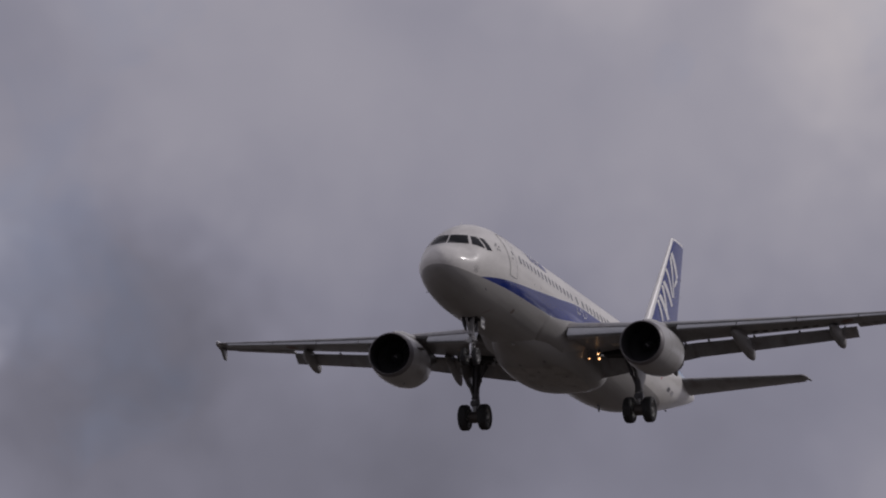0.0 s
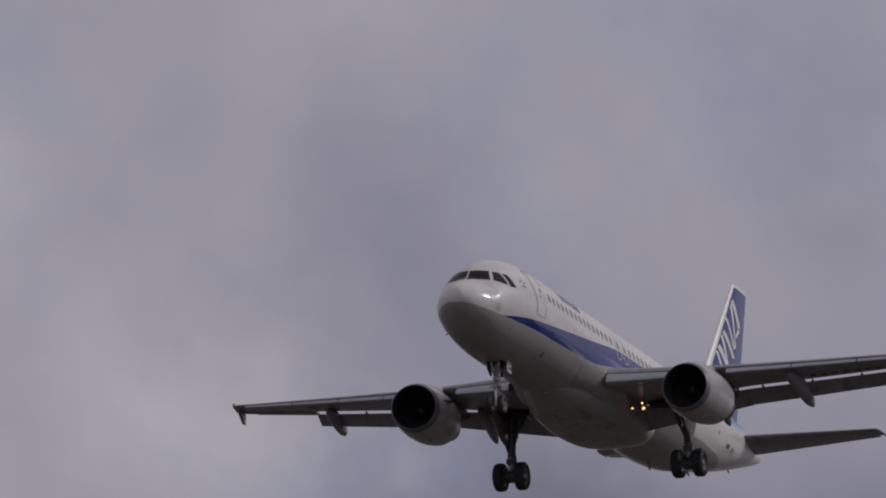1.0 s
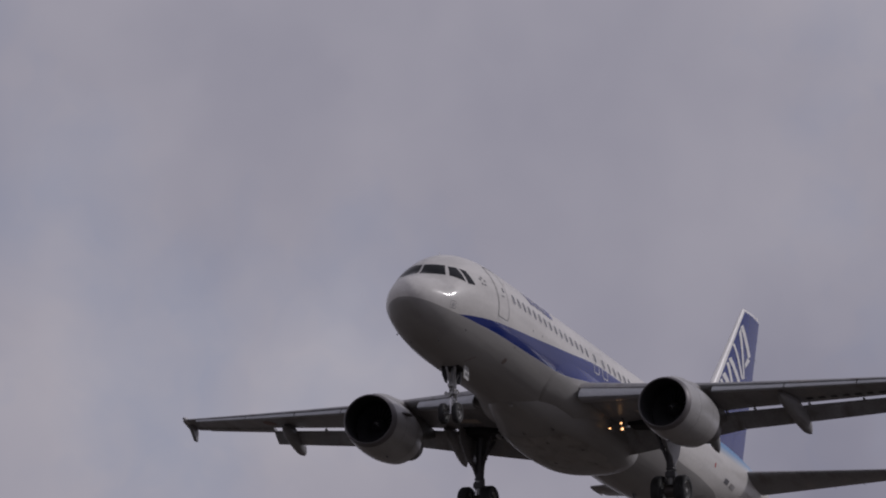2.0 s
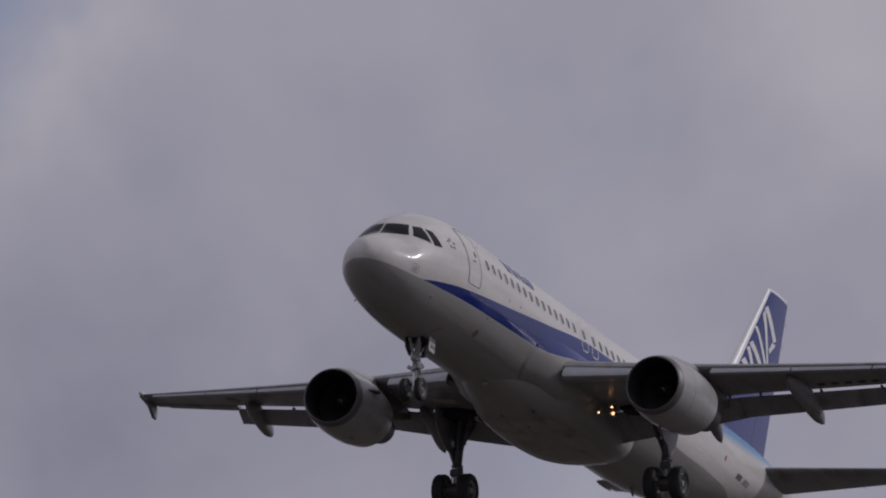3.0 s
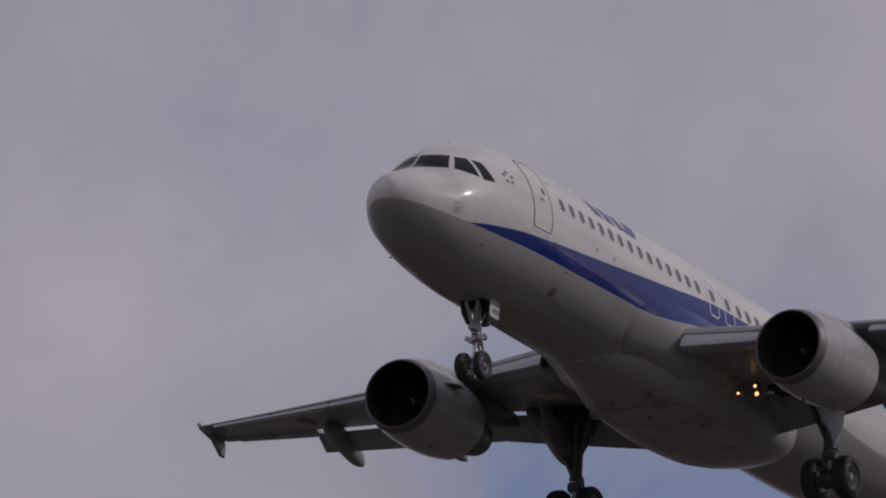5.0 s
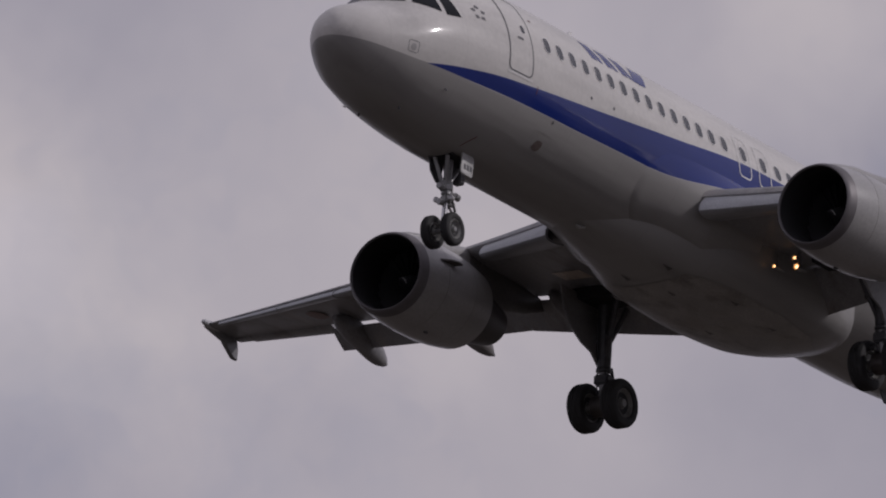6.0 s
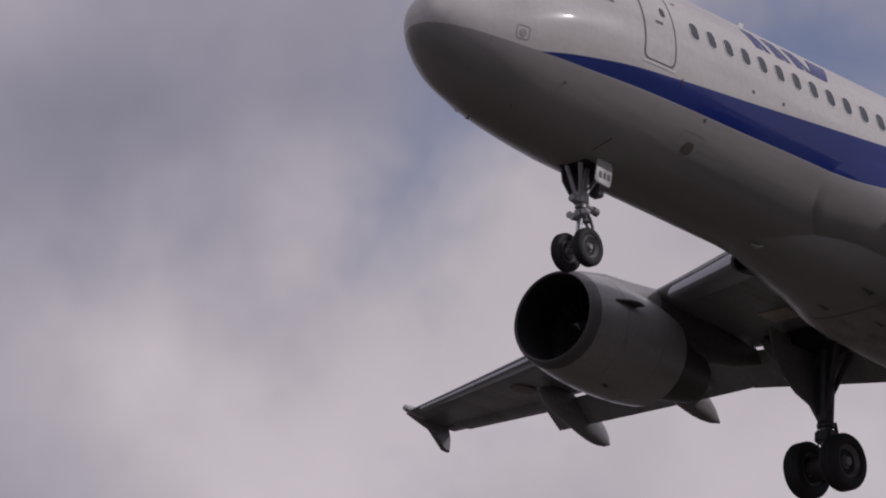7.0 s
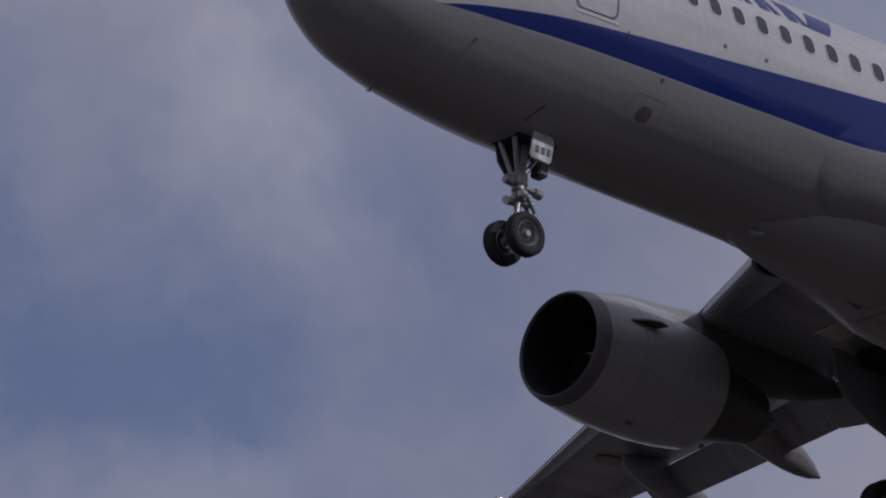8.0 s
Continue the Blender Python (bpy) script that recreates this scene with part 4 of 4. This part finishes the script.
def make_tail():
    zs = [1.6 + (7.94 - 1.6) * k / 12 for k in range(13)]
    fin = part("fin", loft([tail_section(fin_le(z), fin_te(z) - fin_le(z), z, 0.10, False, u1=0.70) for z in zs] + [tail_section(fin_le(7.94) + 0.12, 1.5, 8.0, 0.05, False, u1=0.70)]), BLUE, airliner, "blue tail fin")
    part("rudder", loft([tail_section(fin_le(z), fin_te(z) - fin_le(z), z, 0.098, False, u0=0.705) for z in [2.0 + 5.92 * k / 10 for k in range(11)]]), BLUE, fin)
    part("fin_leading_edge", loft([tail_section(fin_le(z) - 0.025, fin_te(z) - fin_le(z), z, 0.108, False, u1=0.085, n=6) for z in [2.3 + 5.66 * k / 8 for k in range(9)]]), WHITE, fin, "white leading edge")
    part("fin_cap", loft([tail_section(fin_le(7.94) + d, 1.8 - d, z, 0.09 - d * 0.2, False) for z, d in ((7.95, 0.0), (8.03, 0.05), (8.07, 0.2))]), WHITE, fin)
    # dorsal fillet
    part("dorsal_fillet", loft([[(-s, w * q, 2.0 + h * (1 - abs(q)) - 0.06) for q in (-1, -0.6, -0.25, 0, 0.25, 0.6, 1)] for s, w, h in ((27.2, 0.02, 0.02), (28.2, 0.12, 0.18), (29.0, 0.2, 0.45), (29.8, 0.24, 0.9))]), BLUE, fin)
    # white slanted livery shapes, fanning up the fin
    strokes = (((33.66, 7.20), (33.90, 7.36), (34.93, 6.36), (34.60, 6.20)), ((34.50, 6.20), (34.90, 6.20), (34.33, 5.74), (34.22, 5.86)),
               ((33.50, 6.95), (33.70, 7.16), (34.30, 5.30), (34.12, 5.27)), ((32.88, 6.34), (33.08, 6.38), (34.12, 5.25), (33.86, 5.20)),
               ((32.45, 5.60), (32.70, 5.76), (34.08, 4.85), (33.75, 4.75)), ((32.25, 5.40), (32.48, 5.50), (33.30, 4.05), (33.08, 3.98)),
               ((31.82, 4.80), (32.08, 5.00), (33.50, 4.10), (33.10, 3.98)), ((31.60, 4.55), (31.80, 4.68), (32.45, 3.80), (32.25, 3.75)))
    for side in (1, -1):
        for corners in strokes:
            a, b, c, d = (Vector(p) for p in corners)
            rows = []
            for k in range(6):
                row = []
                for q in (0, 0.5, 1):
                    p = a.lerp(b, q).lerp(d.lerp(c, q), k / 5)
                    chord = fin_te(p.y) - fin_le(p.y)
                    u = min(0.99, max(0.02, (p.x - fin_le(p.y)) / chord))
                    row.append(Vector((-p.x, side * (foil(u) * 0.10 * chord + 0.012), p.y)))
                rows.append(row)
            bm = loft(rows, (False, False), False)
            part("livery_stroke", bm, WHITE, fin, "white livery stroke")
    for side in (1, -1):
        def st(y):
            return 31.37 + 0.564 * (y - 0.3), 34.9 + 0.2 * (y - 0.3)
        ys = spans(0.3, 6.15, 9)
        stab = part("tailplane", loft([tail_section(st(y)[0], st(y)[1] - st(y)[0], y, 0.10, True, side, u1=0.72) for y in ys]), WING_GREY, airliner, "grey horizontal tailplane")
        part("elevator", loft([tail_section(st(y)[0], st(y)[1] - st(y)[0], y, 0.098, True, side, u0=0.725) for y in spans(0.8, 6.0, 8)]), WING_GREY, stab)
        part("tailplane_tip", loft([tail_section(st(y)[0] + d, st(y)[1] - st(y)[0] - d * 1.3, y, 0.09 - 0.15 * d, True, side) for y, d in ((6.16, 0.0), (6.22, 0.1), (6.25, 0.3))]), WING_GREY, stab)
        for y in (3.5, 4.6, 5.6):
            part("static_wick", rod((-st(y)[1] + 0.02, side * y, 0.75 + 0.123 * y), (-st(y)[1] - 0.22, side * y, 0.75 + 0.123 * y), 0.008, 0.004, 6), BLACK, stab)
    for z in (5.6, 6.4, 7.2):
        part("static_wick", rod((-fin_te(z) + 0.02, 0, z), (-fin_te(z) - 0.22, 0, z - 0.02), 0.008, 0.004, 6), BLACK, fin)


def wheel(parent, x, y, z, r, w, out):
    """Tyre with grooves and a dished rim on an axle along y; out is the side that shows the hub."""
    h = w / 2
    prof = [(-h * 0.72, r * 0.58), (-h * 0.95, r * 0.66), (-h, r * 0.8), (-h * 0.86, r * 0.93), (-h * 0.6, r * 0.99)]
    for g in (-0.4, 0.0, 0.4):
        prof += [(h * (g - 0.07), r), (h * (g - 0.04), r * 0.975), (h * (g + 0.04), r * 0.975), (h * (g + 0.07), r)]
    prof += [(h * 0.6, r * 0.99), (h * 0.86, r * 0.93), (h, r * 0.8), (h * 0.95, r * 0.66), (h * 0.72, r * 0.58)]
    part("tyre", lathe(prof, (x, y, z), 40, "y"), RUBBER, parent)
    rim = [(-h * 0.72, r * 0.60), (-h * 0.80, r * 0.56), (-h * 0.35, r * 0.46), (-h * 0.3, r * 0.22), (-h * 0.75, r * 0.15), (-h * 0.8, 0.005)]
    rim = rim + [(-a, b) for a, b in rim[::-1]]
    part("rim", lathe(rim, (x, y, z), 32, "y"), RIM, parent)
    # well's shade painted dark round the bright hub, with a lighter rim flange outside it
    for d in (-1, 1):
        part("wheel_well", lathe([(d * h * 0.30, r * 0.24), (d * h * 0.37, r * 0.25), (d * h * 0.42, r * 0.44), (d * h * 0.36, r * 0.45)], (x, y, z), 28, "y"), DARK, parent)


def make_nose_gear():
    top, axle = Vector((-5.22, 0, -1.9)), Vector((-5.08, 0, -3.86))
    mid = top.lerp(axle, 0.50)
    gear = part("nose_gear", join(rod(top, mid, 0.105, 0.095, 16), rod(mid, mid.lerp(axle, 0.12), 0.12, 0.12, 16)), STEEL, airliner, "grey steel nose gear leg")
    part("piston", rod(mid, axle + Vector((0, 0, -0.06)), 0.062, n=14), BARE, gear, "bright chrome piston")
    part("axle", rod(axle - Vector((0, 0.36, 0)), axle + Vector((0, 0.36, 0)), 0.06), STEEL, gear)
    part("drag_strut", join(rod((-4.82, 0.20, -1.98), mid + Vector((0.08, 0.06, 0.12)), 0.05, 0.045), rod((-4.82, -0.20, -1.98), mid + Vector((0.08, -0.06, 0.12)), 0.05, 0.045)), STEEL, gear)
    part("steering_collar", join(rod((-4.86, 0.0, -2.84), (-5.60, 0.02, -2.93), 0.055, 0.05), rod((-4.84, 0.0, -2.835), (-5.0, 0.0, -2.855), 0.085), rod((-5.46, 0.02, -2.915), (-5.62, 0.02, -2.935), 0.08), rod(mid + Vector((0.0, 0, -0.02)), mid + Vector((0, 0, 0.22)), 0.15, 0.14, 16)), STEEL, gear)
    part("lower_collar", join(rod((-4.95, -0.06, -3.19), (-5.42, 0.04, -3.16), 0.075, 0.06), rod(mid + Vector((0.02, -0.2, -0.22)), mid + Vector((0.02, 0.2, -0.22)), 0.05), rod(mid + Vector((0, 0, -0.3)), mid + Vector((0, 0, -0.14)), 0.13, 0.13, 16)), STEEL, gear)
    for y in (-0.1, 0.1):
        part("torque_link", join(rod(mid + Vector((-0.1, y, -0.2)), mid + Vector((-0.34, y * 0.4, -0.42)), 0.03), rod(mid + Vector((-0.34, y * 0.4, -0.42)), axle + Vector((-0.07, y, 0.1)), 0.03)), STEEL, gear)
    for y, z, r in ((0.2, -0.22, 0.07), (-0.2, -0.22, 0.07)):
        c = mid + Vector((0.12, y, z))
        part("taxi_lamp", lathe([(-0.03, 0.005), (-0.02, r * 0.8), (0.0, r), (0.10, r * 0.85), (0.15, 0.01)], c, 16), LENS, gear)
    part("hydraulic_line", join(rod(top + Vector((0.1, 0.07, 0)), mid + Vector((0.1, 0.08, 0)), 0.014, n=6), rod(mid + Vector((0.1, 0.08, 0)), axle + Vector((0.06, 0.06, 0.12)), 0.012, n=6)), BLACK, gear)
    part("retraction_jack", rod((-5.75, 0.08, -1.95), mid + Vector((-0.06, 0.05, 0.2)), 0.055, 0.04), STEEL, gear)
    for y in (-0.27, 0.27):
        wheel(gear, axle.x, y, axle.z, 0.385, 0.225, 1)
    part("steering_box", box((-5.68, -0.10, -2.62), (-5.46, 0.14, -2.10), 0.03), GEAR_SHADED, gear)
    # bay, a solid box with its shade painted on, and doors
    part("gear_bay", box((-5.7, -0.34, -2.15), (-4.78, 0.34, -1.6), 0.03), DARK, gear, "wheel bay with its shade painted black")
    for side in (1, -1):
        a = [(-x, side * (0.47 + 0.09 * (-2.03 - z)), z) for x, z in ((5.02, -2.02), (5.30, -2.0), (5.40, -2.04), (5.46, -2.16), (5.37, -2.56), (5.32, -2.61), (4.94, -2.60), (4.90, -2.54))]
        # starboard door shows its inside: that shade is painted as dark grey
        if side < 0:
            a = [(-4.93, -0.38, -2.06), (-5.5, -0.38, -2.06), (-5.45, -0.37, -2.40), (-5.27, -0.27, -2.66), (-5.10, -0.27, -2.66), (-4.97, -0.35, -2.40)]
        door = part("gear_door", slab(a, 0.04), DOOR_GREY if side > 0 else SEAM_AND_SHADE, airliner, "white gear door with dark number bars" if side > 0 else "gear door with its inner face's shade painted dark")
        if side > 0:
            for k in range(3):
                x = -5.015 - 0.125 * k
                q = 0.505 + 0.024
                part("number_bar", slab([(x - 0.02, q - 0.005, -2.34), (x - 0.10, q - 0.005, -2.34), (x - 0.075, q + 0.008, -2.47), (x + 0.005, q + 0.008, -2.47)], 0.008), SEAM_AND_SHADE, door)


def make_main_gear(side):
    top, axle = Vector((-17.45, side * 3.75, -1.1)), Vector((-17.66, side * 3.85, -3.70))
    low = top.lerp(axle, 0.66)
    gear = part("main_gear", join(rod(top, low, 0.19, 0.165, 18), rod(low, low.lerp(axle, 0.1), 0.185, 0.185, 18)), GEAR_SHADED, airliner, "steel main gear leg with shade painted in")
    part("piston", rod(low, axle, 0.095, n=16), STEEL, gear, "dull steel piston")
    part("axle", rod(axle - Vector((0, 0.58, 0)), axle + Vector((0, 0.58, 0)), 0.085), GEAR_SHADED, gear)
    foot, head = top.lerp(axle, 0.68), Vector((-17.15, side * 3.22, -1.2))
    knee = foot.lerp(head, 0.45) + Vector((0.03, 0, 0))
    part("side_stay", join(rod(foot, knee, 0.065), rod(knee, head, 0.07), rod(knee - Vector((0, 0.08, 0)), knee + Vector((0, 0.08, 0)), 0.075)), GEAR_SHADED, gear)
    part("retraction_jack", rod(top.lerp(axle, 0.45) + Vector((-0.12, 0, 0)), (-17.75, side * 3.3, -1.25), 0.055, 0.075), GEAR_SHADED, gear)
    part("link_block", box((-0.14, -0.2, -0.14), (0.14, 0.2, 0.12), 0.04, Matrix.Translation(top.lerp(axle, 0.76))), GEAR_SHADED, gear)
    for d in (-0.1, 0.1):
        part("torque_link", join(rod(low + Vector((-0.16, d, 0.05)), low + Vector((-0.44, d * 0.4, -0.42)), 0.04), rod(low + Vector((-0.44, d * 0.4, -0.42)), axle + Vector((-0.1, d, 0.08)), 0.04)), GEAR_SHADED, gear)
    for d in (-0.46, 0.46):
        wheel(gear, axle.x, axle.y + d, axle.z, 0.585, 0.42, 1 if d > 0 else 1)
    for d in (-0.11, 0.11):
        part("brake_line", rod(top.lerp(axle, 0.2) + Vector((0.16, d, 0)), axle + Vector((0.08, d, 0.12)), 0.016, n=6), BLACK, gear)
    part("brake_unit", lathe([(-0.2, 0.1), (-0.2, 0.26), (0.2, 0.26), (0.2, 0.1)], axle, 24, "y"), SOOT, gear)
    # leg door outboard of the leg, and the bay's shade as a solid dark box
    door = slab([(-x, side * (3.93 + 0.19 * min(1.0, (z + 2.75) / 1.4)), z) for x, z in ((16.05, -1.15), (17.95, -1.15), (17.88, -2.30), (17.74, -2.70), (17.5, -2.78), (17.25, -2.50), (16.82, -2.37), (16.42, -2.12), (16.15, -1.7))], 0.06)
    part("leg_door", door, WING_GREY, gear, "grey leg door")
    part("gear_bay", box((-18.3, min(side * 2.35, side * 4.4), -1.33), (-16.7, max(side * 2.35, side * 4.4), -1.05), 0.03), DARK, gear, "wheel bay with its shade painted black")


for port in (1, -1):
    make_wing(port)
    make_engine(port)
    make_main_gear(port)
make_tail()
make_nose_gear()


# ---- what moves ----
def motions():
    walk(airliner, [
        (0.0, pose(-687.12, -229.95, 140.69, -1.237, -2.607, 0.670)),
        (0.5, pose(-654.85, -227.41, 138.71, -1.258, -2.631, 0.480)),
        (1.0, pose(-622.58, -224.87, 136.72, -1.096, -3.183, 0.401)),
        (1.5, pose(-590.31, -222.33, 134.74, -0.987, -3.669, 0.056)),
        (1.7, pose(-577.40, -221.31, 133.95, -0.977, -3.844, -0.232)),
        (2.8, pose(-506.41, -215.72, 129.58, -1.092, -3.574, -0.336)),
        (3.0, pose(-493.50, -214.71, 128.79, -1.203, -3.367, -0.401)),
        (3.5, pose(-461.23, -212.17, 126.81, -1.408, -2.846, -0.258)),
        (4.0, pose(-428.96, -209.62, 124.82, -1.269, -2.930, 0.044)),
        (4.5, pose(-396.68, -207.08, 122.84, -1.086, -3.191, 0.206)),
        (4.7, pose(-383.78, -206.07, 122.05, -1.070, -3.236, 0.223)),
        (5.8, pose(-312.78, -200.48, 117.68, -1.366, -2.970, -0.213)),
        (6.0, pose(-299.87, -199.46, 116.89, -1.423, -2.950, -0.280)),
        (6.5, pose(-267.60, -196.92, 114.91, -1.471, -2.896, -0.268)),
        (7.0, pose(-235.33, -194.38, 112.92, -1.200, -2.933, -0.014)),
        (7.5, pose(-203.06, -191.84, 110.94, -0.715, -3.169, 0.058)),
        (8.0, pose(-170.79, -189.30, 108.96, -0.740, -3.412, 0.042)),
    ])


motions()
